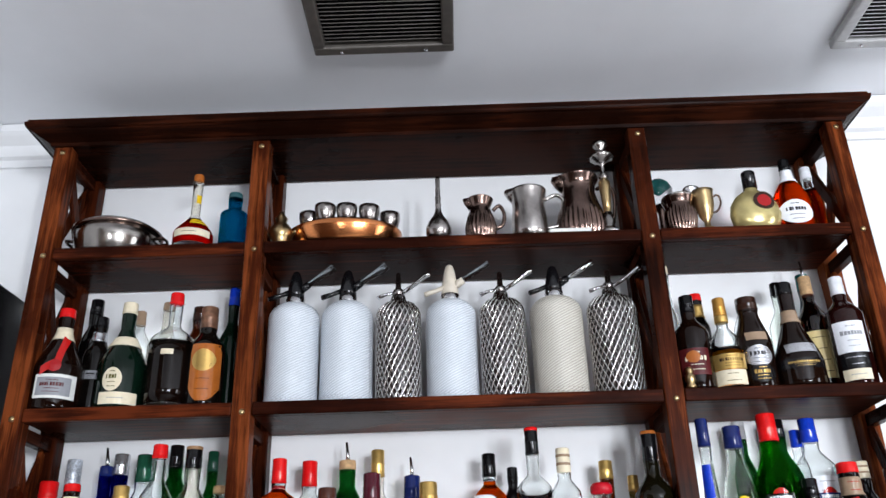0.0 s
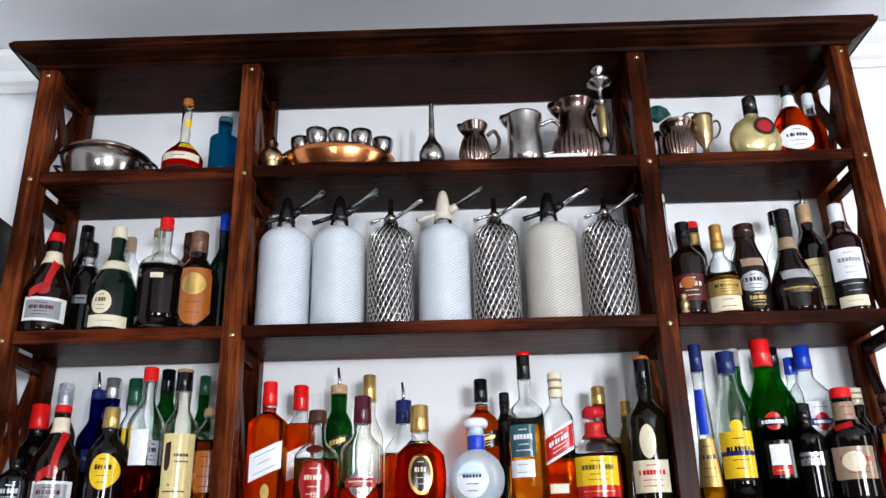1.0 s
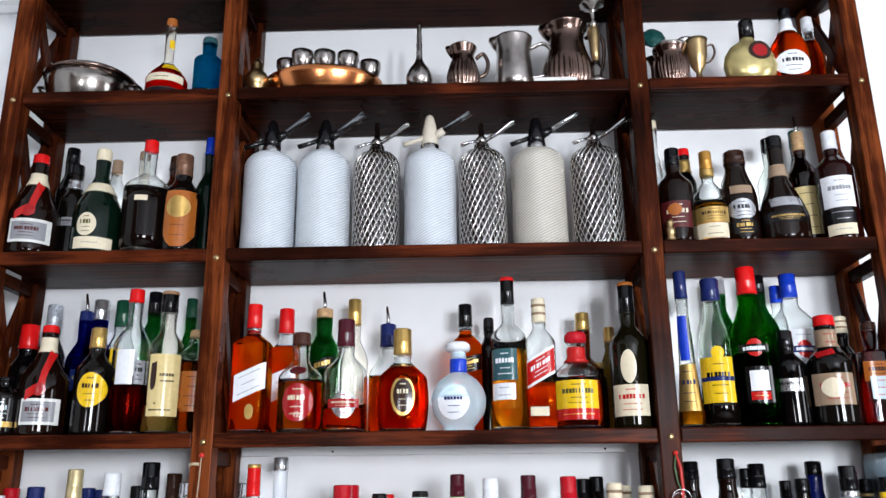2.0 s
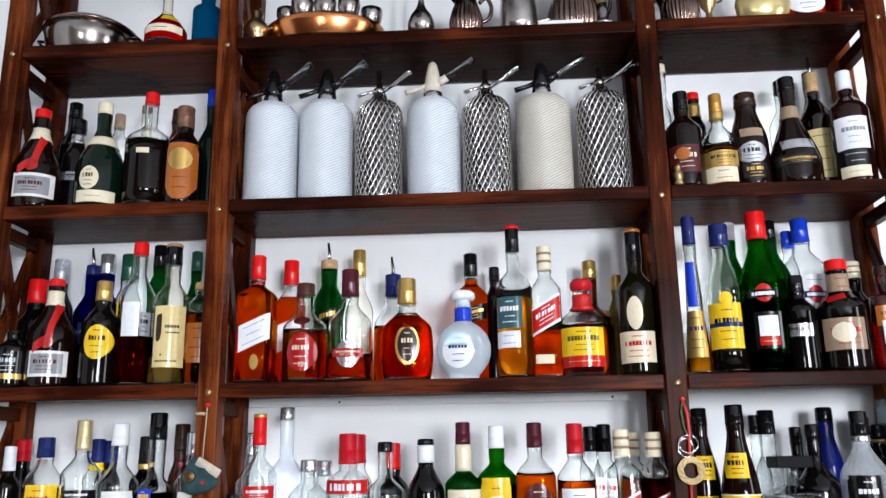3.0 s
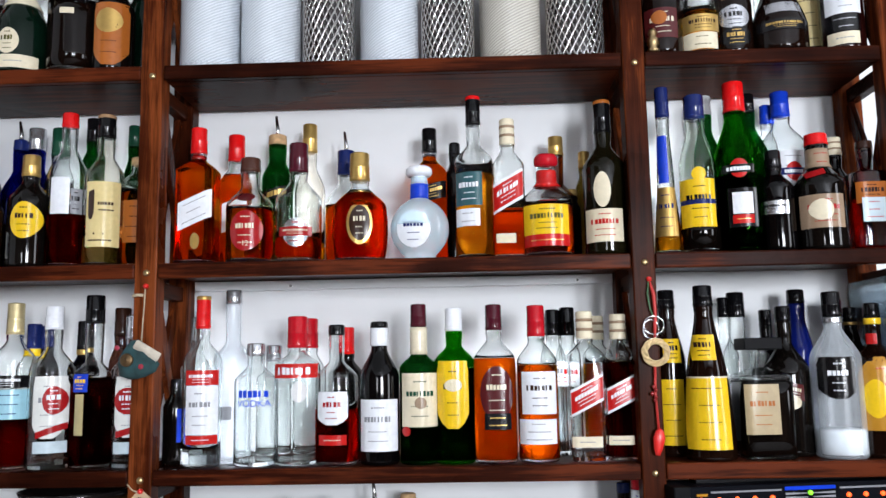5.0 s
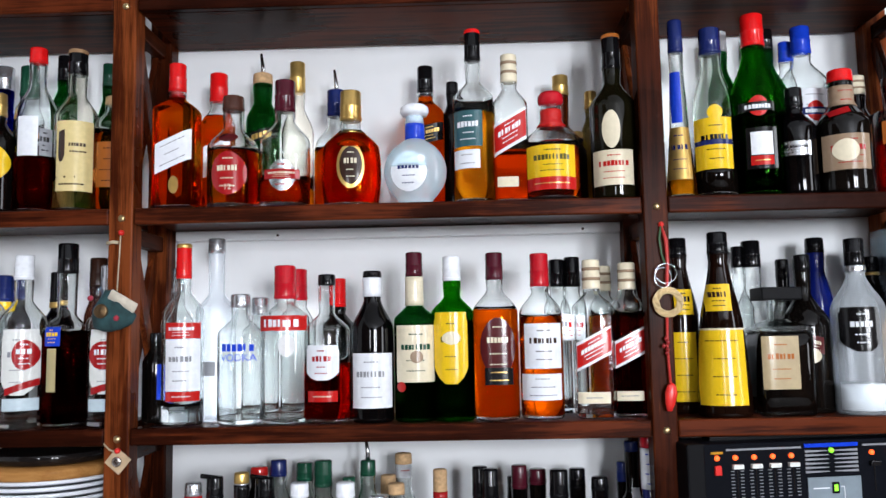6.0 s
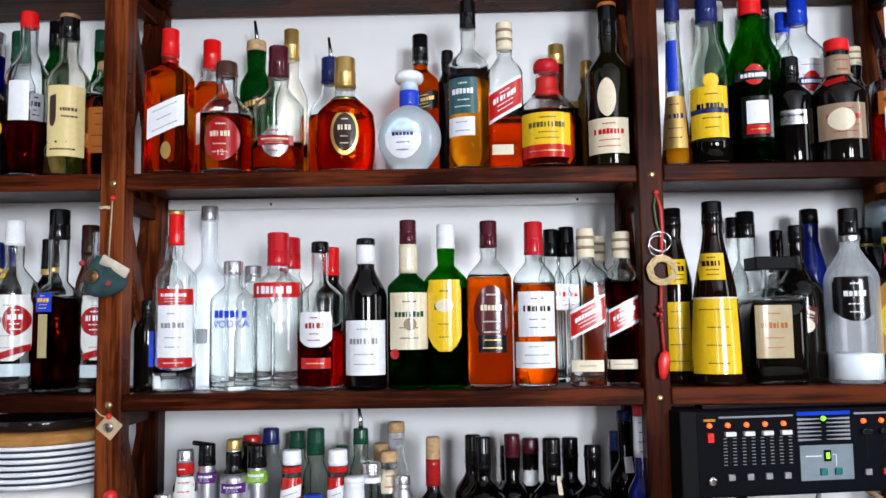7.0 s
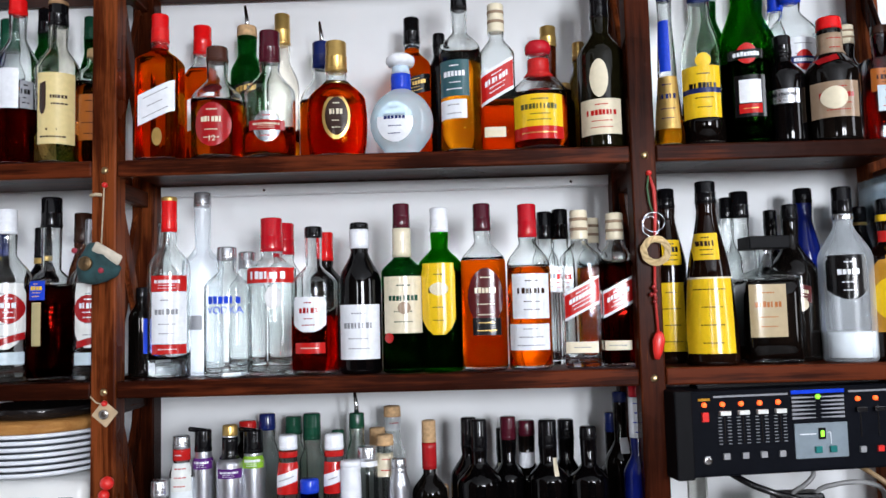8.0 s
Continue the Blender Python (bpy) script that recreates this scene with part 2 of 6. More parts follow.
def box_bm(x0, x1, y0, y1, z0, z1, bevel=0.0, bm=None):
    bm = bm or bmesh.new()
    r = bmesh.ops.create_cube(bm, size=1, matrix=Matrix.LocRotScale(((x0 + x1) / 2, (y0 + y1) / 2, (z0 + z1) / 2), None, (x1 - x0, y1 - y0, z1 - z0)))
    if bevel:
        edges = list({e for v in r["verts"] for e in v.link_edges})
        bmesh.ops.bevel(bm, geom=edges, offset=bevel, segments=2, affect="EDGES", profile=0.5)
    return bm


def bar_bm(a, b, wide, thick, bm=None, up=(1, 0, 0), bevel=0.002):
    """A straight bar of rectangular section from a to b; wide lies across `up`."""
    bm = bm or bmesh.new()
    a, b = Vector(a), Vector(b)
    d = (b - a).normalized()
    s = Vector(up).normalized()
    w = d.cross(s).normalized()
    m = Matrix((s * thick, w * wide, d * (b - a).length)).transposed().to_4x4()
    m.translation = (a + b) / 2
    r = bmesh.ops.create_cube(bm, size=1, matrix=m)
    if bevel:
        bmesh.ops.bevel(bm, geom=list({e for v in r["verts"] for e in v.link_edges}), offset=bevel, segments=1, affect="EDGES")
    return bm


def super_xy(a, p, d):
    c, s = math.cos(a), math.sin(a)
    if p == 2:
        return c, s * d
    k = (abs(c) ** p + abs(s) ** p) ** (-1.0 / p)
    return c * k, s * k * d


def lathe_bm(profile, seg=28, p=2, d=1.0, closed=False, bm=None, center=(0, 0, 0), flute=None, sections=None):
    """Rows (r, z) turned round the z axis. p: how square the section is, d: its depth for its width.
    flute: (count, depth, z0, z1) cuts gadroons. sections: (p, d) row by row."""
    bm = bm or bmesh.new()
    uv = bm.loops.layers.uv.verify()
    rows = []
    for k, (r, z) in enumerate(profile):
        row = []
        pk, dk = sections[k] if sections else (p, d)
        for i in range(seg):
            a = 2 * math.pi * i / seg
            x, y = super_xy(a, pk, dk)
            f = 1.0
            if flute and flute[2] <= z <= flute[3]:
                f = 1 - flute[1] * (0.5 + 0.5 * math.cos(flute[0] * a))
            row.append(bm.verts.new((center[0] + x * r * f, center[1] + y * r * f, center[2] + z)))
        rows.append(row)
    n = len(rows)
    rmax = max(r for r, z in profile)
    for k in range(n if closed else n - 1):
        lo, hi = rows[k], rows[(k + 1) % n]
        for i in range(seg):
            j = (i + 1) % seg
            f = bm.faces.new((lo[i], lo[j], hi[j], hi[i]))
            z0, z1 = profile[k][1], profile[(k + 1) % n][1]
            u0, u1 = 2 * math.pi * i / seg * rmax, 2 * math.pi * (i + 1) / seg * rmax
            for loop, q in zip(f.loops, ((u0, z0), (u1, z0), (u1, z1), (u0, z1))):
                loop[uv].uv = q
    if not closed:
        bm.faces.new(list(reversed(rows[0])))
        bm.faces.new(rows[-1])
    return bm


def tube_bm(points, r, seg=8, bm=None, ends=True):
    """A round tube along points; r is one radius or one for each point."""
    bm = bm or bmesh.new()
    pts = [Vector(q) for q in points]
    rad = list(r) if isinstance(r, (list, tuple)) else [r] * len(pts)
    rows, side = [], None
    for i, q in enumerate(pts):
        d = (pts[min(i + 1, len(pts) - 1)] - pts[max(i - 1, 0)]).normalized()
        if side is None:
            side = d.orthogonal().normalized()
        side = (side - d * side.dot(d)).normalized()
        up = d.cross(side)
        rows.append([bm.verts.new(q + (side * math.cos(2 * math.pi * k / seg) + up * math.sin(2 * math.pi * k / seg)) * rad[i]) for k in range(seg)])
    for lo, hi in zip(rows, rows[1:]):
        for k in range(seg):
            bm.faces.new((lo[k], lo[(k + 1) % seg], hi[(k + 1) % seg], hi[k]))
    if ends:
        bm.faces.new(list(reversed(rows[0])))
        bm.faces.new(rows[-1])
    return bm


def smooth_path(pts, n=6):
    """Points of a smooth curve through the given ones."""
    out, q = [], [Vector(v) for v in pts]
    for i in range(len(q) - 1):
        a, b, c, d = (q[max(0, min(len(q) - 1, i + k))] for k in (-1, 0, 1, 2))
        for s in range(n):
            u = s / n
            out.append(0.5 * (2 * b + (c - a) * u + (2 * a - 5 * b + 4 * c - d) * u * u + (3 * b - a - 3 * c + d) * u ** 3))
    return out + [q[-1]]


def rotated(bm, m):
    bm.transform(m)
    return bm


def arc_points(c, r, a0, a1, n, plane="xz", squash=1.0):
    out = []
    for i in range(n + 1):
        a = radians(a0 + (a1 - a0) * i / n)
        u, v = r * math.cos(a), r * math.sin(a) * squash
        out.append((c[0] + u, c[1], c[2] + v) if plane == "xz" else (c[0] + u, c[1] + v, c[2]))
    return out


# ---- the room ----


def structure(name, bm, material, label, smooth=False):
    return tagged(part(name, bm, material, smooth=smooth), label, name.split("_")[0], kind="structure")


structure("wall_north", box_bm(ROOM_X0 - 0.15, ROOM_X1 + 0.15, WALL_Y, WALL_Y + 0.15, 0, CEIL), PAINTWALL, "white painted plaster wall behind the shelves")
# unseen walls that close the room, added dark to keep bounced light low
UNSEENWALL = wood("dark_panelling", "z", (0.02, 0.010, 0.006), (0.045, 0.022, 0.012), (0.07, 0.035, 0.02), 0.5)
structure("wall_west", box_bm(ROOM_X0 - 0.15, ROOM_X0, -0.8, WALL_Y - 0.003, 0, CEIL), PAINTWALL, "white painted plaster side wall")
structure("wall_west_2", box_bm(ROOM_X0 - 0.15, ROOM_X0, ROOM_Y0, -0.803, 0, CEIL), UNSEENWALL, "dark wood-panelled side wall of the bar")


def holed_wall(along, a0, a1, at0, at1, wins):
    """A wall along x or y from a0 to a1 with window openings."""
    bm = bmesh.new()
    edges = [a0] + [v for w in wins for v in w[:2]] + [a1]
    blocks = [(u0, u1, 0, CEIL) for u0, u1 in zip(edges[::2], edges[1::2])]
    blocks += [(w[0], w[1], 0, w[2]) for w in wins] + [(w[0], w[1], w[3], CEIL) for w in wins]
    for u0, u1, z0, z1 in blocks:
        if along == "x":
            box_bm(u0, u1, at0, at1, z0, z1, bm=bm)
        else:
            box_bm(at0, at1, u0, u1, z0, z1, bm=bm)
    return bm


structure("wall_east", holed_wall("y", ROOM_Y0, WALL_Y - 0.003, ROOM_X1, ROOM_X1 + 0.15, EAST_WINS), UNSEENWALL, "dark wood-panelled side wall with a window opening")
structure("wall_south", holed_wall("x", ROOM_X0 - 0.15, ROOM_X1 + 0.15, ROOM_Y0 - 0.15, ROOM_Y0 - 0.003, SOUTH_WINS), UNSEENWALL, "dark wood-panelled far wall with three window openings")
structure("ceiling", box_bm(ROOM_X0 - 0.15, ROOM_X1 + 0.15, ROOM_Y0 - 0.15, WALL_Y + 0.15, CEIL + 0.003, CEIL + 0.12), CEILPAINT, "smooth pale blue-white painted ceiling")
# floor is out of view; its pale tone serves to bounce light upwards
structure("floor", box_bm(ROOM_X0 - 0.15, ROOM_X1 + 0.15, ROOM_Y0 - 0.15, WALL_Y + 0.15, -0.1, -0.003), plain("floor_tile", (0.30, 0.29, 0.28), 0.6, 0, 0.2, 12), "pale tiled floor of the bar")
# moulded cornice of the room, two stepped profiles running along the walls
CROWN = [(0.0, -0.105), (0.010, -0.105), (0.012, -0.085), (0.022, -0.078), (0.030, -0.050), (0.052, -0.030), (0.060, -0.020), (0.060, -0.0), (0.0, -0.0)]


def crown(name, a, b, inward):
    bm = bmesh.new()
    rows = [[bm.verts.new((q[0] + inward[0] * u, q[1] + inward[1] * u, CEIL + v)) for u, v in CROWN] for q in (a, b)]
    n = len(CROWN)
    for i in range(n):
        bm.faces.new((rows[0][i], rows[0][(i + 1) % n], rows[1][(i + 1) % n], rows[1][i]))
    bm.faces.new(rows[0])
    bm.faces.new(list(reversed(rows[1])))
    bmesh.ops.recalc_face_normals(bm, faces=bm.faces)
    return structure(name, bm, GLOSSPAINT, "white moulded plaster cornice below the ceiling")


crown("trim_north", (ROOM_X0, WALL_Y, 0), (ROOM_X1, WALL_Y, 0), (0, -1))
crown("trim_west", (ROOM_X0, ROOM_Y0, 0), (ROOM_X0, WALL_Y - 0.062, 0), (1, 0))


def ceiling_vent(x0, x1, y0, y1, material, slat_material, label):
    v = thing("ceiling_vent", label, "vent", "vents in the ceiling", at=((x0 + x1) / 2, (y0 + y1) / 2, CEIL))
    hx, hy, w = (x1 - x0) / 2, (y1 - y0) / 2, 0.028
    bm = bmesh.new()
    box_bm(-hx, hx, -hy, -hy + w, -0.022, 0, 0.004, bm)
    box_bm(-hx, hx, hy - w, hy, -0.022, 0, 0.004, bm)
    box_bm(-hx, -hx + w, -hy + w, hy - w, -0.022, 0, 0.004, bm)
    box_bm(hx - w, hx, -hy + w, hy - w, -0.022, 0, 0.004, bm)
    part("frame", bm, material, v, smooth=False)
    part("backing", box_bm(-hx + w, hx - w, -hy + w, hy - w, -0.004, -0.001), BLACKPLASTIC, v, smooth=False)
    n = int((2 * hy - 2 * w) / 0.013)
    slat = None
    for i in range(n):
        y = -hy + w + 0.0065 + i * 0.013
        if slat is None:
            slat = part("slat", box_bm(-hx + w, hx - w, -0.0045, 0.0045, -0.0008, 0.0008), slat_material, v, smooth=False)
            data = slat.data
        else:
            slat = new("slat", data)
            slat.parent = v
        slat.matrix_basis = pose(0, y, -0.012, 38, 0, 0)
    for sx in (-0.6, 0.6):
        part("screw", lathe_bm([(0.0045, -0.0255), (0.004, -0.022)], 8, center=(sx * hx, hy - w / 2, 0)), CHROME, v)
    return v


VENTPAINT = plain("bronze_vent_paint", (0.12, 0.108, 0.096), 0.4, 0.3, 0.15)
ceiling_vent(-0.314, 0.019, -0.445, -0.110, VENTPAINT, VENTPAINT, "dark bronze slatted air vent set in the ceiling")
VENTWHITE = plain("grey_vent_paint", (0.42, 0.42, 0.42), 0.4, 0.1, 0.1)
ceiling_vent(0.934, 1.28, -0.40, -0.068, VENTWHITE, VENTWHITE, "pale grey slatted air vent set in the ceiling")

# ---- the back-bar shelving ----
POSTS = (-0.943, -0.457, 0.455, 0.935)
PW, DEPTH = 0.021, 0.216
LEVELS = (0.975, 1.349, 1.722, 2.103, 2.478)
BOLT_Z = {1.349: 1.332, 1.722: 1.704, 2.103: 2.081, 2.478: 2.458, 2.75: 2.733}
SOFFIT = 2.752
unit = thing("back_bar_shelving", "dark red-brown varnished wooden bar shelving with three bays between posts", "shelving")
for px in POSTS:
    for y0, y1 in ((0.0, 0.042), (DEPTH - 0.042, DEPTH)):
        post = part("post", box_bm(px - PW, px + PW, y0, y1, 0.975, SOFFIT, 0.003), WOOD["z"], unit, smooth=False)
        if y0 == 0:
            for z in BOLT_Z.values():
                part("bolt", rotated(lathe_bm([(0.0066, -0.001), (0.0066, 0.0005), (0.0055, 0.0028), (0.0025, 0.0042)], 12), pose(px + 0.002, 0, z, 90, 0, 0)),
                     BRASS, post, "domed brass bolt head")
for za, zb in zip(LEVELS, LEVELS[1:] + (SOFFIT + 0.029,)):
    zl, zh = za, zb - 0.029
    for px in POSTS:
        side = 1 if px < 0 else -1
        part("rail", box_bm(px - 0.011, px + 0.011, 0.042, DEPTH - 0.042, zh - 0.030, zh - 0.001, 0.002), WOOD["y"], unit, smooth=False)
        lo, hi = zl + 0.012, zh - 0.034
        part("brace", bar_bm((px - 0.006, 0.040, lo), (px - 0.006, DEPTH - 0.040, hi), 0.030, 0.011), WOOD["z"], unit, smooth=False)
        part("brace", bar_bm((px + 0.006, 0.040, hi), (px + 0.006, DEPTH - 0.040, lo), 0.030, 0.011), WOOD["z"], unit, smooth=False)
BAYS = list(zip(POSTS, POSTS[1:]))
for z in LEVELS[1:]:
    for a, b in BAYS:
        t = 0.016 if z == 1.722 else 0.028
        board = part("shelf_board", box_bm(a + PW + 0.001, b - PW - 0.001, 0.020, DEPTH - 0.002, z - t, z - 0.0005, 0.0015), WOOD["x"], unit, smooth=False)
        part("nosing", box_bm(a + PW + 0.001, b - PW - 0.001, 0.002, 0.0195, z - 0.0285, z, 0.003), WOOD["x"], unit, smooth=False)
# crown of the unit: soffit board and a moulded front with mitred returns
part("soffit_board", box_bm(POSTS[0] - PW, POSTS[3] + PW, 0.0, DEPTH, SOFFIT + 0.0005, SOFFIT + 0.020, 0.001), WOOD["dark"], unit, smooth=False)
MOULD = [(0.000, 0.000), (0.006, 0.000), (0.008, 0.008), (0.014, 0.010), (0.020, 0.013), (0.029, 0.017), (0.036, 0.021), (0.041, 0.024),
         (0.043, 0.026), (0.050, 0.027), (0.052, 0.030), (0.054, 0.034), (0.055, 0.042), (0.000, 0.042)]
bm = bmesh.new()
X0, X1 = POSTS[0] - PW, POSTS[3] + PW
rows = []
for cx, cy, sx, sy in ((X0, DEPTH, -1, 0), (X0, 0.0, -1, -1), (X1, 0.0, 1, -1), (X1, DEPTH, 1, 0)):
    rows.append([bm.verts.new((cx + sx * u, cy + sy * u, SOFFIT - 0.004 + v)) for u, v in MOULD])
for lo, hi in zip(rows, rows[1:]):
    for i in range(len(MOULD) - 1):
        bm.faces.new((lo[i], lo[i + 1], hi[i + 1], hi[i]))
bm.faces.new(rows[0])
bm.faces.new(list(reversed(rows[-1])))
bmesh.ops.recalc_face_normals(bm, faces=bm.faces)
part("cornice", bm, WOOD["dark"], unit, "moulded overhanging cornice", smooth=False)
part("top_board", box_bm(X0 - 0.05, X1 + 0.05, -0.05, DEPTH, SOFFIT + 0.0385, SOFFIT + 0.046), WOOD["x"], unit, smooth=False)

batten = tagged(part("wall_batten", box_bm(-0.43, 0.432, DEPTH - 0.022, WALL_Y - 0.001, 1.686, 1.7045, 0.001), GLOSSPAINT, smooth=False),
                "white painted wall batten under a shelf board", "batten")
for sx in (-0.23, 0.36):
    part("screw", rotated(lathe_bm([(0.003, -0.001), (0.0025, 0.001)], 8), pose(sx, DEPTH - 0.022, 1.693, 90, 0, 0)), STEEL, batten)

counter = thing("back_counter", "dark varnished wooden counter below the shelving", "counter")
part("worktop", box_bm(POSTS[0] - 0.03, POSTS[3] + 0.03, -0.06, WALL_Y - 0.002, 0.935, 0.974, 0.004), WOOD["x"], counter, smooth=False)
for a, b in BAYS:
    part("cupboard_front", box_bm(a + 0.004, b - 0.004, -0.03, -0.01, 0.08, 0.93, 0.003), WOOD["z"], counter, smooth=False)
part("plinth", box_bm(POSTS[0], POSTS[3], -0.005, WALL_Y - 0.002, 0.0, 0.93), WOOD["x"], counter, smooth=False)

# ---- bottles ----
rnd = random.Random(7)
CAP_WORD = {"redlabel": "red", "cherry": "red", "foil": "worn foil", "check": "checked", "captop": "", "tealcap": "teal", "royal": "blue",
            "forest": "green", "champagne": "pale gold", "orangegold": "orange-gold", "umber": "brown", "plum": "maroon", "tan": "tan"}
SHELF_WORD = {0.975: "on the counter", 1.349: "on the lower shelf", 1.722: "on the middle shelf", 2.103: "on the siphon shelf", 2.478: "on the top shelf"}


def outline(R, zs, zn, zc, rn, shape, rs):
    """The radius of a bottle at each height."""
    def radius(z):
        if shape == "disc":
            rz = zn * 0.5
            k = max(0.0, 1 - ((z - rz) / rz) ** 2) ** 0.5 if z < zn else 0
            return max(R * k, R * 0.55 if z < rz * 0.35 else 0, rn)
        if z <= zs:
            f = 1 + (rs - 1) * z / zs
            if shape == "oval":
                f *= 0.80 + 0.20 * math.sin(math.pi * min(1, (z / zs) * 0.62 + 0.12))
            if shape == "friar":
                f *= 1 - 0.20 * (z / zs) ** 1.3
            r = R * f
            return r - 0.004 * max(0.0, 1 - z / 0.006) ** 2 if z < 0.006 else r
        if z >= zn:
            return rn
        t = (z - zs) / (zn - zs)
        top = radius(zs)
        if shape in ("slope", "friar"):
            s = 0.55 * (1 - t) + 0.45 * (0.5 + 0.5 * math.cos(math.pi * t))
        else:
            s = 0.45 * math.cos(t * math.pi / 2) + 0.55 * (0.5 + 0.5 * math.cos(math.pi * t))
        return rn + (top - rn) * s
    return radius


def patch(bm, radius, shape, u0, u1, z0, z1, slant, off, p, d, cols=10):
    """Lays a flat shape on the front of a bottle, following its roundness."""
    n = {"rect": 5, "oval": 14, "shield": 14, "arch": 12}.get(shape, 5)
    uc, rows = (u0 + u1) / 2, []
    for i in range(n + 1):
        v = i / n
        k = 1.0
        if shape == "oval":
            v = 0.5 - 0.5 * math.cos(math.pi * v)
            k = max(0.03, 1 - (2 * v - 1) ** 2) ** 0.5
        elif shape == "shield":
            k = min(1.0, 0.35 + 0.65 * (v / 0.22) ** 0.6) if v < 0.22 else 1.0
            k *= 0.93 if v > 0.92 else 1.0
        elif shape == "arch":
            k = max(0.05, 1 - max(0.0, (v - 0.72) / 0.28) ** 2) ** 0.5
        row = []
        for j in range(cols + 1):
            u = uc + (u0 - uc + (u1 - u0) * j / cols) * k
            z = z0 + (z1 - z0) * v + slant * (u - uc) / max(0.001, u1 - u0)
            r = radius(max(0.0, z)) + off
            q = min(0.995, abs(u) / r)
            row.append(bm.verts.new((math.copysign(q * r, u), -d * r * (1 - q ** p) ** (1.0 / p), z)))
        rows.append(row)
    for lo, hi in zip(rows, rows[1:]):
        for j in range(cols):
            bm.faces.new((lo[j], lo[j + 1], hi[j + 1], hi[j]))


def print_bars(bm, radius, style, u0, u1, z0, z1, slant, off, p, d):
    """Rows of small bars that stand for the lettering of a label."""
    w, hgt = u1 - u0, z1 - z0

    def line(zc, th, a, b, lo, hi):
        u = a
        while u < b - lo:
            e = min(b, u + rnd.uniform(lo, hi))
            sl = slant * (e - u) / w
            shift = slant * ((u + e) / 2 - (u0 + u1) / 2) / w
            patch(bm, radius, "rect", u, e, zc - th / 2 + shift, zc + th / 2 + shift, sl, off, p, d, 2)
            u = e + rnd.uniform(0.0007, 0.0015)

    def word(zc, th, a, b):
        """One row of upright strokes, a letter wide each."""
        step = max(th * 0.62, (b - a) / 14)
        count = max(3, int((b - a) / step))
        step = (b - a) / count
        for k in range(count):
            u, f = a + k * step, rnd.uniform(0.86, 1.0)
            shift = slant * (u + step * 0.4 - (u0 + u1) / 2) / w
            wide = step * rnd.choice((0.45, 0.74, 0.80, 0.84))
            patch(bm, radius, "rect", u, u + wide, zc - th / 2 + shift, zc + th * (f - 0.5) + shift, slant * wide / w, off, p, d, 1)
    m = w * 0.12
    if style == "name":
        th = min(0.0098, hgt * 0.22)
        word(z0 + hgt * 0.62, th, u0 + m, u1 - m)
        if hgt > 0.03:
            line(z0 + hgt * 0.84, min(0.0022, hgt * 0.05), u0 + w * 0.32, u1 - w * 0.32, 0.002, 0.005)
        for f in (0.38, 0.20):
            mm = w * rnd.uniform(0.2, 0.3)
            line(z0 + hgt * f, min(0.0018, hgt * 0.04), u0 + mm, u1 - mm, 0.002, 0.005)
    elif style == "lines":
        k = max(1, min(4, int(hgt / 0.014)))
        for i in range(k):
            mm = w * rnd.uniform(0.12, 0.3)
            line(z0 + hgt * (i + 0.6) / (k + 0.2), min(0.0018, hgt * 0.09), u0 + mm, u1 - mm, 0.002, 0.006)
    elif style == "band":
        word(z0 + hgt * 0.5, hgt * 0.5, u0 + m, u1 - m)
    elif style == "tiki":
        patch(bm, radius, "shield", u0 + w * 0.08, u0 + w * 0.30, z0 + hgt * 0.42, z0 + hgt * 0.86, 0.004, off, p, d, 4)
        line(z0 + hgt * 0.66, 0.006, u0 + w * 0.42, u1 - m, 0.002, 0.004)
        line(z0 + hgt * 0.56, 0.003, u0 + w * 0.45, u1 - m, 0.002, 0.005)
        line(z0 + hgt * 0.10, 0.003, u0 + m, u1 - m, 0.002, 0.006)
        line(z0 + hgt * 0.20, 0.0035, u0, u1, 0.03, 0.05)


def text_mesh(words, size):
    cu = bpy.data.curves.new("lettering", "FONT")
    cu.body, cu.size, cu.align_x = words, size, "CENTER"
    tmp = bpy.data.objects.new("lettering", cu)
    me = bpy.data.meshes.new_from_object(tmp)
    bpy.data.objects.remove(tmp)
    return me


def lettering(words, size, z, radius, off, p, d, material, parent, u=0.0):
    me = text_mesh(words, size)
    for v in me.vertices:
        uu, zz = u + v.co.x, z + v.co.y
        r = radius(zz) + off
        q = min(0.99, abs(uu) / r)
        v.co = (uu, -d * r * (1 - q ** p) ** (1.0 / p), zz)
    me.materials.append(material)
    ob = new("lettering", me)
    ob.parent = parent
    return ob


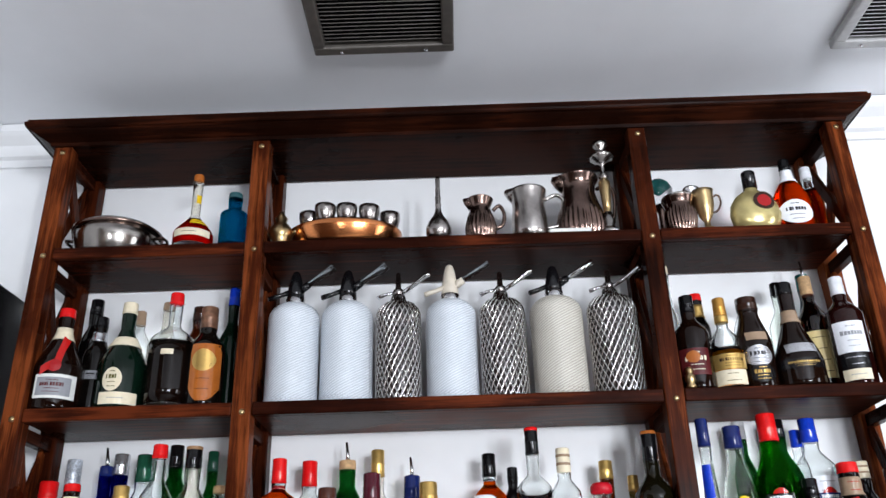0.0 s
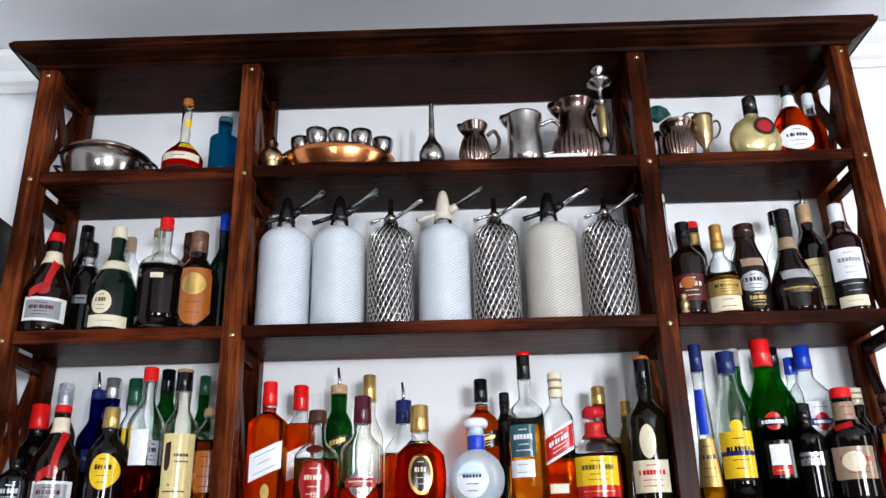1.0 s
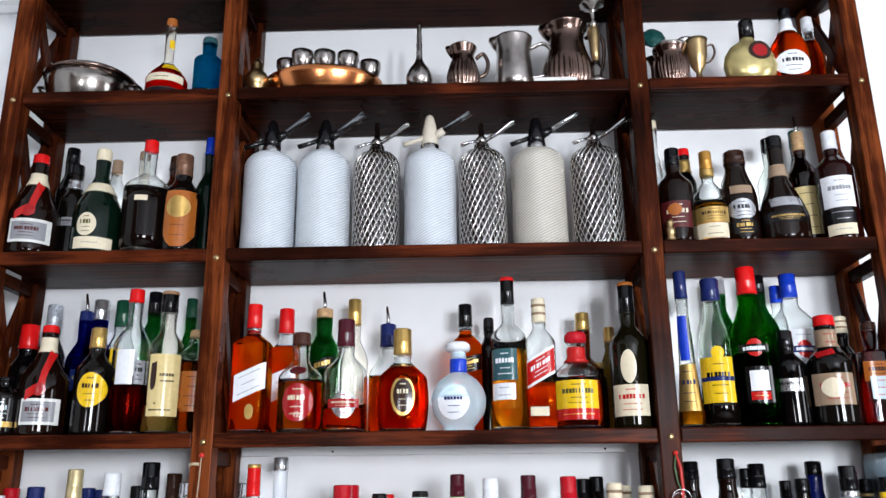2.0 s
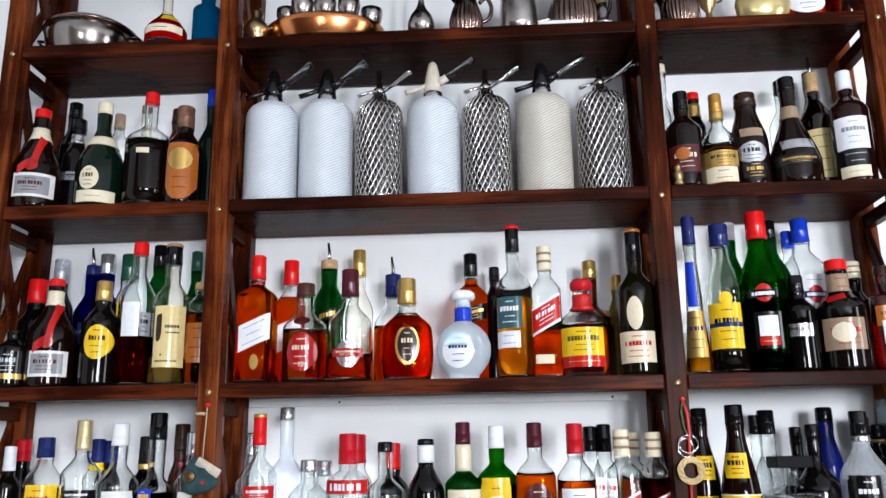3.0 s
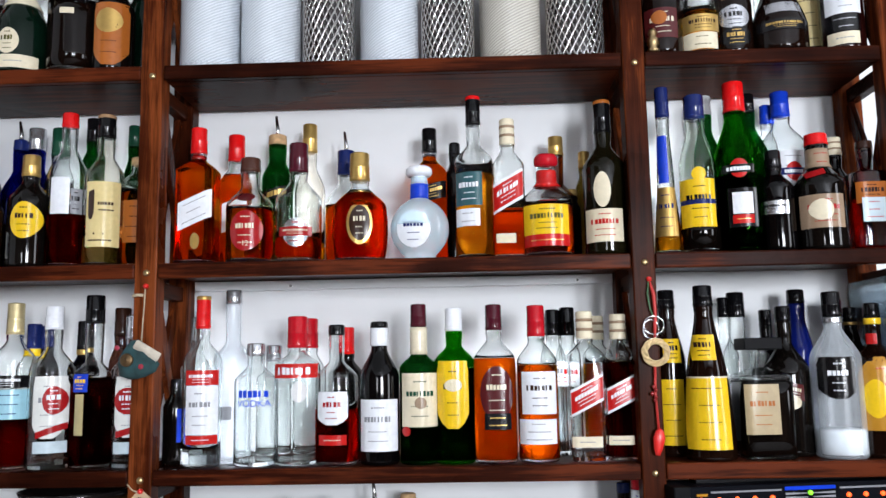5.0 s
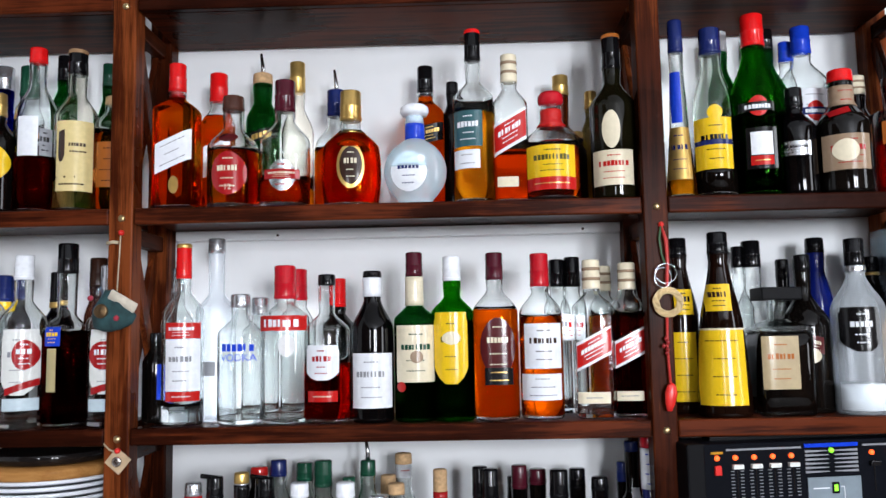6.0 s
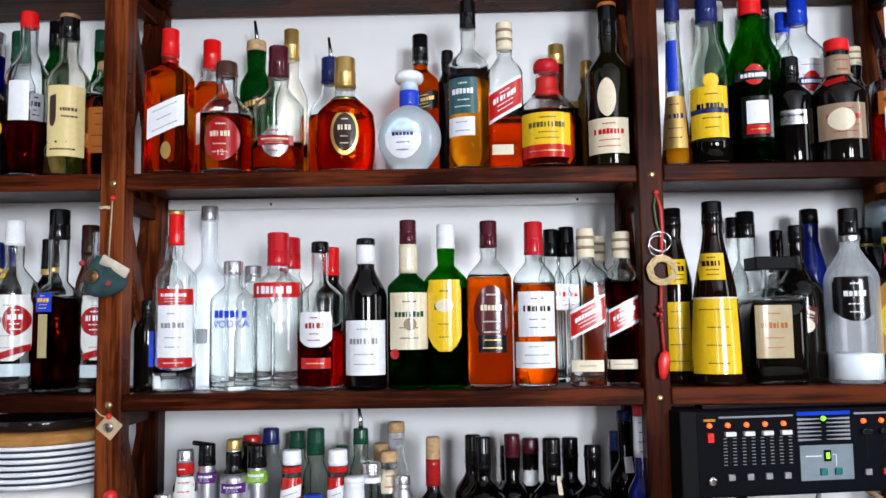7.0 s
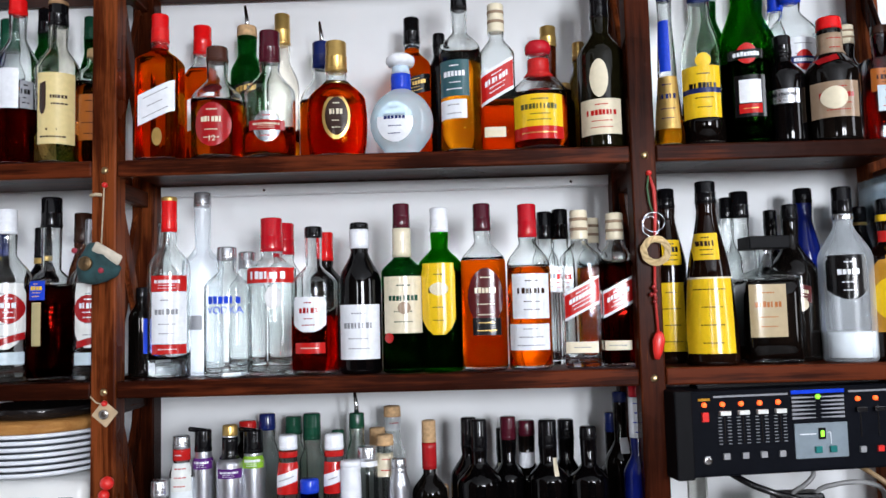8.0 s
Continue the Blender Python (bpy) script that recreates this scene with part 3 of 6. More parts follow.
def bottle(x, y, z, h, R, zs, zn, zc, rn, glass_name, cap, liquid=None, fill=None, labels=(), p=2, d=1.0, shape="round", rs=1.0,
           pour=False, pump=False, captop="", capr=1.0, text=()):
    radius = outline(R, zs, zn, zc, rn, shape, rs)
    main = [l[5] for l in labels if l[0] != "ring"]
    words = ("square " if p > 4 else "") + GLASS_WORD[glass_name] + " bottle"
    if liquid in ("amber", "dark amber", "gold", "red", "darkred"):
        words += " of " + {"gold": "golden", "darkred": "dark red"}.get(liquid, liquid) + " spirit"
    if cap:
        words += ", " + CAP_WORD.get(cap, cap) + (" stopper with pourer" if pour else " cap")
    if main:
        words += ", " + {"redlabel": "red", "royal": "blue", "offwhite": "white", "manila": "cream", "clearprint": "pale"}.get(main[0], main[0]) + " label"
    elif z in SHELF_WORD:
        words += ", " + SHELF_WORD[z]
    if len(words.replace("-", " ").split()) > 12:
        words = words.replace(" spirit", "").replace(" of dark red", "").replace(" of dark amber", "").replace(" of golden", "").replace(" of amber", "")
    ob = thing("bottle", words, "bottle", "bottles " + SHELF_WORD[z], at=(x, y, z + 0.0005), rz=rnd.uniform(-3, 3))
    see_through = glass_name not in ("black", "dark", "darkbrown", "darkgreen", "darkolive", "darkblue", "darkred", "metal", "whitecan")

    def sect(zz):
        f = 0.0 if zz <= zs else min(1.0, (zz - zs) / max(0.001, (zn - zs)))
        return p + (2 - p) * f ** 0.5, d + (1 - d) * f
    zz = [0.0, 0.0015, 0.004, 0.008] + [zs * f for f in (0.25, 0.5, 0.75, 1.0)] + [zs + (zn - zs) * f / 8 for f in range(1, 9)]
    zz += [zc - 0.0045, zc - 0.003, zc + 0.004, min(h - 0.002, zc + 0.008)]
    zz = sorted({round(v, 5) for v in zz if v >= 0})
    prof, sec = [], []
    for v in zz:
        prof.append((radius(v) + (0.0012 if zc - 0.0046 < v < zc - 0.002 else 0), v))
        sec.append(sect(v))
    seg = 36 if p > 2 else 28
    top = min(fill if fill else zn, zc - 0.006) if liquid else 0.0
    if glass_name in CLEAR and liquid:
        # the filled part reads as one solid body; above it a hollow wall, below it a thick glass foot
        up = [top + 0.0005] + [v for v in zz if v > top + 0.002]
        wall = [(radius(v) + (0.0012 if zc - 0.0046 < v < zc - 0.002 else 0), v) for v in up]
        inner = [(max(0.003, radius(v) - (0.0026 if v < zn else 0.0018)), v) for v in up]
        body = lathe_bm(wall + inner[::-1], seg, sections=[sect(v) for v in up] + [sect(v) for v in up][::-1], closed=True)
        low = [v for v in zz if v < 0.005]
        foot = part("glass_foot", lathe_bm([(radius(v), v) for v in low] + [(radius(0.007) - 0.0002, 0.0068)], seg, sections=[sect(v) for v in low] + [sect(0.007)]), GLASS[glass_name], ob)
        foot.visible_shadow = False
    elif glass_name in CLEAR:
        # a real wall: outside up, inside down, with a closed foot and inner floor
        inner = [(max(0.003, radius(v) - (0.0026 if v < zn else 0.0018)), v + max(0.0, 0.0085 - 0.8 * v)) for v in zz]
        body = lathe_bm(prof + inner[::-1], seg, sections=sec + [sect(v) for v in zz][::-1])
    else:
        body = lathe_bm(prof, seg, sections=sec)
    body = part("glass_body" if glass_name not in ("metal", "whitecan") else "can_body", body, GLASS[glass_name], ob)
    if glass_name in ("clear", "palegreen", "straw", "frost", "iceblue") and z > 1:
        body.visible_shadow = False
    if liquid and see_through:
        lz = [0.0072] + [v for v in zz if 0.0085 < v < top - 0.001] + [top]
        gap = 0.0003 if glass_name in CLEAR else 0.0018
        part("liquid", lathe_bm([(max(0.002, radius(v) - gap), v) for v in lz], seg, sections=[sect(v) for v in lz]), LIQUID[liquid], ob)
    # cap
    rc = rn * 1.06 * capr + 0.0008
    hc = h - zc
    if capr > 2:
        part("cap", box_bm(-rc, rc, -rc * 0.8, rc * 0.8, zc, h, 0.002), MATTEBLACK, ob, "broad square black cap", smooth=False)
    elif capr > 1:
        part("cap", lathe_bm([(rn * 1.05, zc), (rc * 0.96, zc + hc * 0.15), (rc, zc + hc * 0.4), (rc * 0.97, zc + hc * 0.7), (rc * 0.8, h - 0.001), (rc * 0.4, h)], 20), paint(cap), ob)
    elif shape == "disc":
        part("cap", lathe_bm([(rn * 0.9, zc), (rn * 0.9, zc + hc * 0.35), (rc * 1.30, zc + hc * 0.34), (rc * 1.48, zc + hc * 0.52), (rc * 1.44, zc + hc * 0.78), (rc * 1.1, h - 0.002), (rc * 0.3, h)], 20), paint(cap), ob)
    else:
        rows = [(rc, zc), (rc, zc + 0.003)]
        if hc > 0.03:
            rows += [(rc * 0.97, zc + hc * 0.42), (rc * 1.0, zc + hc * 0.45), (rc * 1.0, zc + hc * 0.5), (rc * 0.96, zc + hc * 0.53)]
        rows += [(rc * 0.97, h - 0.003), (rc * 0.92, h - 0.001), (rc * 0.8, h)]
        capo = part("cap", lathe_bm(rows, 20), paint(cap), ob)
        if captop:
            part("cap_top", lathe_bm([(rc * 0.98, h - 0.006), (rc * 1.01, h - 0.005), (rc * 1.0, h), (rc * 0.9, h + 0.0015)], 20), paint(captop), capo)
        if cap == "cream" and hc > 0.03:
            for f in (0.28, 0.62):
                part("cap_band", lathe_bm([(rc * 0.9, zc + hc * f), (rc * 1.012, zc + hc * f + 0.0004), (rc * 1.012, zc + hc * (f + 0.11)), (rc * 0.9, zc + hc * (f + 0.11) + 0.0004)], 20), paint("tan"), capo, "tan band round the cap")
        elif hc > 0.022 and cap not in ("cork", "foil", "check", "wood"):
            part("cap_ring", lathe_bm([(rc * 0.9, zc + 0.0022), (rc * 1.03, zc + 0.0028), (rc * 1.03, zc + 0.0058), (rc * 0.9, zc + 0.0064)], 20), paint(cap), capo)
    if pour:
        part("pourer", tube_bm([(0, 0, h - 0.004), (0, 0, h + 0.012), (-0.003, -0.003, h + 0.040)], [0.0045, 0.0042, 0.0024], 8), STEEL, ob, "steel pouring spout")
    if pump:
        part("nozzle", bar_bm((0.006, 0, h - 0.003), (-0.026, 0, h + 0.001), 0.008, 0.006, up=(0, 1, 0)), BLACKPLASTIC, ob)
    for i, l in enumerate(labels):
        sh, u0, u1, z0, z1, col, ink, style = l[:8]
        slant = l[8] if len(l) > 8 else 0.0
        off = 0.0006 + 0.0004 * i
        if sh == "text":
            lettering(text[0], 0.017, z0 + 0.004, radius, 0.0006, p, d, paint(col), ob, (u0 + u1) / 2)
            bm = bmesh.new()
            print_bars(bm, radius, "band", u0 - 0.006, u1 + 0.006, z0 + 0.014, z0 + 0.040, 0, 0.0006, p, d)
            tagged(part("print", bm, paint(col), ob), kind="stuff")
            continue
        if sh == "ring":
            z0, z1 = max(z0, 0.01), min(z1, zc - 0.0005)
            if z1 - z0 < 0.003:
                continue
            n = 5
            rr = [(radius(z0 + (z1 - z0) * k / n) + 0.0012 + off, z0 + (z1 - z0) * k / n) for k in range(n + 1)]
            lab = part("neck_label", lathe_bm(rr, 24, sections=[sect(q[1]) for q in rr]), paint(col, True), ob)
            if ink and style:
                bm = bmesh.new()
                print_bars(bm, radius, style, -rr[0][0] * 0.8, rr[0][0] * 0.8, z0, z1, 0, off + 0.0018, p, d)
                tagged(part("print", bm, paint(ink, True), lab), kind="stuff")
            continue
        bm = bmesh.new()
        patch(bm, radius, sh, u0, u1, z0, z1, slant, off, p, d)
        lab = part("label", bm, paint(col, True), ob, "", smooth=True)
        if ink and style:
            bm = bmesh.new()
            print_bars(bm, radius, style, u0 + (u1 - u0) * (0.1 if sh != "rect" else 0), u1 - (u1 - u0) * (0.1 if sh != "rect" else 0), z0, z1, slant, off + 0.0003, p, d)
            tagged(part("print", bm, paint(ink, True), lab), kind="stuff")
        if text and sh == "oval" and col == "crimson":
            lettering(text[0], 0.014, z0 + (z1 - z0) * 0.12, radius, off + 0.0004, p, d, paint("cream"), lab, (u0 + u1) / 2)
    return ob


# second shelf, middle bay
bottle(-0.3795, 0.052, 1.722, 0.268, 0.0375, 0.18, 0.204, 0.217, 0.014, "clear", "red", liquid="amber", fill=0.205, labels=[("rect", -0.0265, 0.036, 0.074, 0.128, "white", "grey", "lines", 0.0277), ("oval", -0.0015, 0.0165, 0.026, 0.057, "gold", "", "")], p=5, d=0.95)
bottle(-0.331, 0.14, 1.722, 0.277, 0.029, 0.177, 0.209, 0.222, 0.0155, "clear", "red", liquid="amber", fill=0.19, labels=[("rect", -0.02, 0.0278, 0.08, 0.139, "white", "grey", "lines", 0.0192)], p=5)
bottle(-0.2775, 0.05, 1.722, 0.205, 0.0455, 0.108, 0.147, 0.178, 0.0175, "clear", "brown", liquid="amber", fill=0.1, labels=[("oval", -0.0265, 0.0345, 0.02, 0.096, "crimson", "cream", "name"), ("oval", -0.0145, 0.0195, 0.113, 0.131, "maroon", "gold", "")], text=("12",))
bottle(-0.249, 0.15, 1.722, 0.278, 0.031, 0.185, 0.221, 0.257, 0.017, "green", "cork", labels=[("rect", -0.021, 0.028, 0.142, 0.163, "black", "gold", "band", 0.0139)], pour=True)
bottle(-0.1855, 0.055, 1.722, 0.233, 0.0445, 0.118, 0.158, 0.176, 0.017, "clear", "plum", liquid="amber", fill=0.046, labels=[("oval", -0.0215, 0.0255, 0.026, 0.081, "silver", "crimson", "name"), ("rect", -0.0295, 0.0315, 0.047, 0.064, "crimson", "cream", "name")])
bottle(-0.182, 0.15, 1.722, 0.299, 0.031, 0.158, 0.209, 0.239, 0.0135, "straw", "gold", liquid="gold", fill=0.05)
bottle(-0.106, 0.14, 1.722, 0.239, 0.042, 0.125, 0.171, 0.188, 0.0165, "clear", "navy", liquid="amber", fill=0.121, pour=True)
bottle(-0.068, 0.06, 1.722, 0.212, 0.054, 0.104, 0.144, 0.157, 0.0175, "clear", "gold", liquid="dark amber", fill=0.132, labels=[("oval", -0.023, 0.026, 0.031, 0.111, "gold", "", ""), ("oval", -0.018, 0.022, 0.038, 0.105, "umber", "cream", "name")], d=0.6, shape="oval")
bottle(0.0475, 0.045, 1.722, 0.181, 0.0555, 0.063, 0.117, 0.15, 0.0155, "iceblue", "white", labels=[("oval", -0.0415, 0.0215, 0.021, 0.091, "white", "navy", "name"), ("ring", -0.0275, 0.0095, 0.116, 0.144, "royal", "white", "")], d=0.62, shape="disc")
bottle(0.0635, 0.145, 1.722, 0.282, 0.0345, 0.186, 0.216, 0.231, 0.014, "clear", "black", liquid="amber", fill=0.222, labels=[("rect", -0.0275, 0.0331, 0.127, 0.161, "black", "gold", "name", 0.0139)], p=5)
bottle(0.1145, 0.15, 1.722, 0.252, 0.0215, 0.175, 0.209, 0.226, 0.0105, "black", "black")
bottle(0.1525, 0.055, 1.722, 0.316, 0.0365, 0.189, 0.221, 0.26, 0.013, "clear", "black", liquid="gold", fill=0.161, labels=[("rect", -0.035, 0.0145, 0.098, 0.162, "teal", "white", "name"), ("rect", -0.035, 0.0095, 0.059, 0.092, "white", "grey", "lines")], captop="red")
bottle(0.218, 0.07, 1.722, 0.275, 0.031, 0.178, 0.212, 0.224, 0.0135, "clear", "cream", liquid="dark amber", fill=0.095, labels=[("rect", -0.030, 0.027, 0.098, 0.156, "white", "", "", 0.032), ("rect", -0.0296, 0.0266, 0.104, 0.150, "redlabel", "white", "name", 0.032), ("rect", -0.026, 0.011, 0.028, 0.046, "cream", "grey", "")], p=5)
bottle(0.29, 0.055, 1.722, 0.199, 0.048, 0.106, 0.145, 0.175, 0.017, "clear", "cherry", liquid="amber", fill=0.097, labels=[("rect", -0.0461, 0.035, 0.039, 0.095, "yellow", "olive", "name"), ("rect", -0.0461, 0.036, 0.017, 0.039, "redlabel", "gold", "lines"), ("ring", -0.02, 0.012, 0.136, 0.166, "redlabel", "gold", "")], capr=1.25)
bottle(0.321, 0.155, 1.722, 0.261, 0.038, 0.13, 0.163, 0.221, 0.014, "brown", "gold")
bottle(0.348, 0.15, 1.722, 0.149, 0.019, 0.108, 0.124, 0.136, 0.012, "black", "gold")
bottle(0.4015, 0.06, 1.722, 0.302, 0.0415, 0.167, 0.213, 0.239, 0.015, "darkolive", "black", labels=[("oval", -0.0255, 0.0055, 0.089, 0.156, "cream", "grey", ""), ("rect", -0.0398, 0.0265, 0.024, 0.086, "cream", "redlabel", "name")], captop="orange")
bottle(0.377, 0.15, 1.722, 0.227, 0.02, 0.144, 0.177, 0.193, 0.0105, "olive", "gold")
# second shelf, right bay
bottle(0.516, 0.055, 1.722, 0.325, 0.028, 0.124, 0.234, 0.266, 0.012, "clear", "navy", liquid="gold", fill=0.063, labels=[("rect", -0.0269, 0.014, 0.033, 0.127, "gold", "navy", "name"), ("rect", -0.015, 0.002, 0.135, 0.228, "royal", "", "")], rs=0.6)
bottle(0.575, 0.05, 1.722, 0.306, 0.037, 0.162, 0.235, 0.259, 0.0175, "palegreen", "navy", liquid="black", fill=0.052, labels=[("rect", -0.0355, 0.023, 0.047, 0.138, "yellow", "black", "name"), ("rect", -0.0355, 0.023, 0.09, 0.099, "navy", "gold", ""), ("oval", -0.019, 0.007, 0.134, 0.16, "yellow", "", "")], rs=0.92)
bottle(0.625, 0.15, 1.722, 0.336, 0.026, 0.212, 0.262, 0.296, 0.0125, "green", "white")
bottle(0.653, 0.055, 1.722, 0.331, 0.045, 0.179, 0.258, 0.272, 0.0185, "brightgreen", "red", liquid="darkgreen", fill=0.144, labels=[("oval", -0.029, 0.002, 0.137, 0.173, "redlabel", "", ""), ("rect", -0.04, 0.013, 0.146, 0.162, "black", "white", "band"), ("rect", -0.034, 0.015, 0.045, 0.117, "black", "", ""), ("rect", -0.028, 0.007, 0.069, 0.109, "white", "", ""), ("rect", -0.029, 0.007, 0.051, 0.067, "redlabel", "gold", "lines")], shape="slope")
bottle(0.7115, 0.15, 1.722, 0.338, 0.0375, 0.201, 0.268, 0.298, 0.013, "green", "black")
bottle(0.7695, 0.13, 1.722, 0.334, 0.0445, 0.22, 0.265, 0.282, 0.0165, "clear", "royal", labels=[("shield", -0.0275, 0.0285, 0.125, 0.205, "white", "grey", "lines"), ("oval", -0.0155, 0.0175, 0.144, 0.182, "redlabel", "", ""), ("rect", -0.024, 0.025, 0.156, 0.170, "navy", "white", "band")])
bottle(0.7495, 0.155, 1.722, 0.315, 0.0195, 0.226, 0.26, 0.277, 0.0105, "clear", "royal")
bottle(0.717, 0.05, 1.722, 0.194, 0.035, 0.118, 0.149, 0.16, 0.014, "black", "black", labels=[("rect", -0.0336, 0.013, 0.068, 0.093, "silver", "black", "name")])
bottle(0.8005, 0.05, 1.722, 0.224, 0.0475, 0.12, 0.164, 0.202, 0.0195, "dark", "red", labels=[("ring", -0.0365, -0.0005, 0.157, 0.193, "tan", "crimson", "lines"), ("rect", -0.0456, 0.0245, 0.039, 0.101, "tan", "crimson", "name"), ("rect", -0.0345, -0.0015, 0.137, 0.149, "crimson", "", "", 0.0077), ("oval", -0.0365, 0.0035, 0.053, 0.092, "cream", "redlabel", "")])
bottle(0.872, 0.14, 1.722, 0.24, 0.033, 0.138, 0.178, 0.203, 0.0145, "black", "cream")
bottle(0.8355, 0.15, 1.722, 0.235, 0.0195, 0.14, 0.181, 0.214, 0.0105, "black", "grey")
bottle(0.894, 0.06, 1.722, 0.211, 0.036, 0.145, 0.155, 0.195, 0.014, "orangebrown", "umber", liquid="dark amber", fill=0.156, labels=[("rect", -0.0346, 0.02, 0.086, 0.126, "orange", "umber", "name"), ("rect", -0.028, 0.014, 0.051, 0.096, "paleblue", "redlabel", "lines")], p=5)
# second shelf, left bay
bottle(-0.8815, 0.03, 1.722, 0.119, 0.0345, 0.078, 0.1, 0.109, 0.012, "dark", "black", labels=[("rect", -0.0105, 0.0331, 0.024, 0.073, "black", "paleblue", "name"), ("rect", -0.0065, 0.0331, 0.016, 0.027, "gold", "", "")])
bottle(-0.8115, 0.05, 1.722, 0.229, 0.0485, 0.11, 0.18, 0.213, 0.015, "darkbrown", "red", labels=[("ring", 0.0245, 0.0466, 0.171, 0.202, "cream", "grey", ""), ("rect", -0.0195, 0.0466, 0.02, 0.072, "offwhite", "", ""), ("rect", -0.0150, 0.0420, 0.026, 0.066, "grey", "maroon", "name"), ("rect", 0.012, 0.024, 0.085, 0.170, "redlabel", "", "", -0.010), ("oval", 0.002, 0.026, 0.077, 0.103, "crimson", "", ""), ("rect", -0.012, 0.006, 0.073, 0.094, "redlabel", "", "", 0.012)], shape="slope")
bottle(-0.91, 0.15, 1.722, 0.252, 0.038, 0.142, 0.185, 0.197, 0.0185, "black", "red", labels=[("oval", 0.024, 0.0365, 0.127, 0.151, "cream", "", "")])
bottle(-0.8645, 0.16, 1.722, 0.3, 0.0305, 0.181, 0.225, 0.243, 0.015, "black", "check")
bottle(-0.787, 0.15, 1.722, 0.282, 0.033, 0.165, 0.215, 0.259, 0.013, "blue", "navy", labels=[("rect", -0.008, 0.0317, 0.101, 0.147, "navy", "silver", "name")], pour=True)
bottle(-0.7605, 0.165, 1.722, 0.31, 0.0285, 0.18, 0.223, 0.263, 0.016, "blue", "silver")
bottle(-0.7075, 0.05, 1.722, 0.222, 0.0395, 0.126, 0.169, 0.179, 0.015, "dark", "gold", labels=[("oval", -0.0145, 0.0379, 0.054, 0.124, "yellow", "umber", "name")])
bottle(-0.7015, 0.15, 1.722, 0.304, 0.0285, 0.193, 0.227, 0.244, 0.017, "clear", "forest", liquid="gold", fill=0.171, labels=[("rect", -0.0115, 0.0055, 0.059, 0.192, "yellow", "redlabel", "")])
bottle(-0.6365, 0.055, 1.722, 0.306, 0.0375, 0.178, 0.235, 0.277, 0.014, "clear", "red", liquid="darkred", fill=0.107, labels=[("rect", -0.0155, 0.0195, 0.1, 0.171, "white", "grey", ""), ("rect", 0.0215, 0.036, 0.101, 0.15, "grey", "black", "name")])
bottle(-0.6325, 0.15, 1.722, 0.323, 0.0215, 0.23, 0.256, 0.273, 0.014, "green", "black", labels=[("ring", -0.0145, 0.0155, 0.277, 0.299, "cream", "", "")])
bottle(-0.5635, 0.055, 1.722, 0.298, 0.0375, 0.172, 0.215, 0.254, 0.0155, "straw", "black", liquid="straw", fill=0.056, labels=[("rect", -0.0205, 0.036, 0.035, 0.161, "manila", "umber", "tiki")], captop="wood")
bottle(-0.511, 0.09, 1.722, 0.222, 0.037, 0.16, 0.193, 0.206, 0.014, "clear", "cork", liquid="amber", fill=0.148, labels=[("rect", -0.019, 0.0355, 0.047, 0.13, "orange", "umber", "lines")])
bottle(-0.5525, 0.16, 1.722, 0.309, 0.0195, 0.195, 0.238, 0.264, 0.011, "green", "forest")
# third shelf, left bay
bottle(-0.8865, 0.055, 2.103, 0.241, 0.0535, 0.096, 0.186, 0.219, 0.016, "darkbrown", "red", labels=[("ring", 0.0255, 0.0514, 0.164, 0.193, "cream", "grey", ""), ("rect", -0.0245, 0.0514, 0.022, 0.075, "offwhite", "", ""), ("rect", -0.0195, 0.0460, 0.028, 0.068, "grey", "maroon", "name"), ("rect", 0.010, 0.024, 0.090, 0.165, "redlabel", "", "", -0.012), ("oval", -0.002, 0.026, 0.080, 0.108, "crimson", "", ""), ("rect", -0.016, 0.004, 0.078, 0.098, "redlabel", "", "", 0.014)], shape="slope")
bottle(-0.8345, 0.12, 2.103, 0.243, 0.0305, 0.142, 0.191, 0.216, 0.0145, "dark", "black", labels=[("rect", -0.0095, 0.0155, 0.086, 0.106, "grey", "black", "name"), ("ring", 0.0075, 0.0293, 0.18, 0.203, "silver", "", "")])
bottle(-0.869, 0.16, 2.103, 0.303, 0.03, 0.182, 0.235, 0.264, 0.014, "black", "black")
bottle(-0.741, 0.05, 2.103, 0.249, 0.051, 0.099, 0.184, 0.221, 0.015, "darkgreen", "cream", labels=[("oval", -0.02, 0.022, 0.032, 0.084, "cream", "olive", "name"), ("rect", -0.024, 0.048, 0.004, 0.03, "cream", "grey", "lines"), ("ring", 0.026, 0.046, 0.14, 0.162, "cream", "", "")], shape="slope")
bottle(-0.7545, 0.15, 2.103, 0.266, 0.0295, 0.174, 0.221, 0.231, 0.011, "clear", "tan")
bottle(-0.6375, 0.055, 2.103, 0.271, 0.0505, 0.151, 0.191, 0.244, 0.014, "clear", "red", liquid="darkbrown", fill=0.142, labels=[("rect", -0.0085, 0.0185, 0.112, 0.124, "cream", "", "")])
bottle(-0.6895, 0.15, 2.103, 0.286, 0.0405, 0.171, 0.219, 0.267, 0.012, "straw", "tan")
bottle(-0.5585, 0.055, 2.103, 0.234, 0.0415, 0.128, 0.173, 0.182, 0.0175, "dark", "foil", labels=[("shield", -0.0215, 0.0398, 0.009, 0.137, "orange", "umber", "name"), ("oval", -0.0175, 0.0325, 0.074, 0.124, "gold", "orange", "")])
bottle(-0.6105, 0.15, 2.103, 0.271, 0.0335, 0.168, 0.216, 0.235, 0.0165, "brown", "umber")
bottle(-0.5265, 0.13, 2.103, 0.309, 0.0325, 0.157, 0.223, 0.265, 0.0115, "darkgreen", "royal")
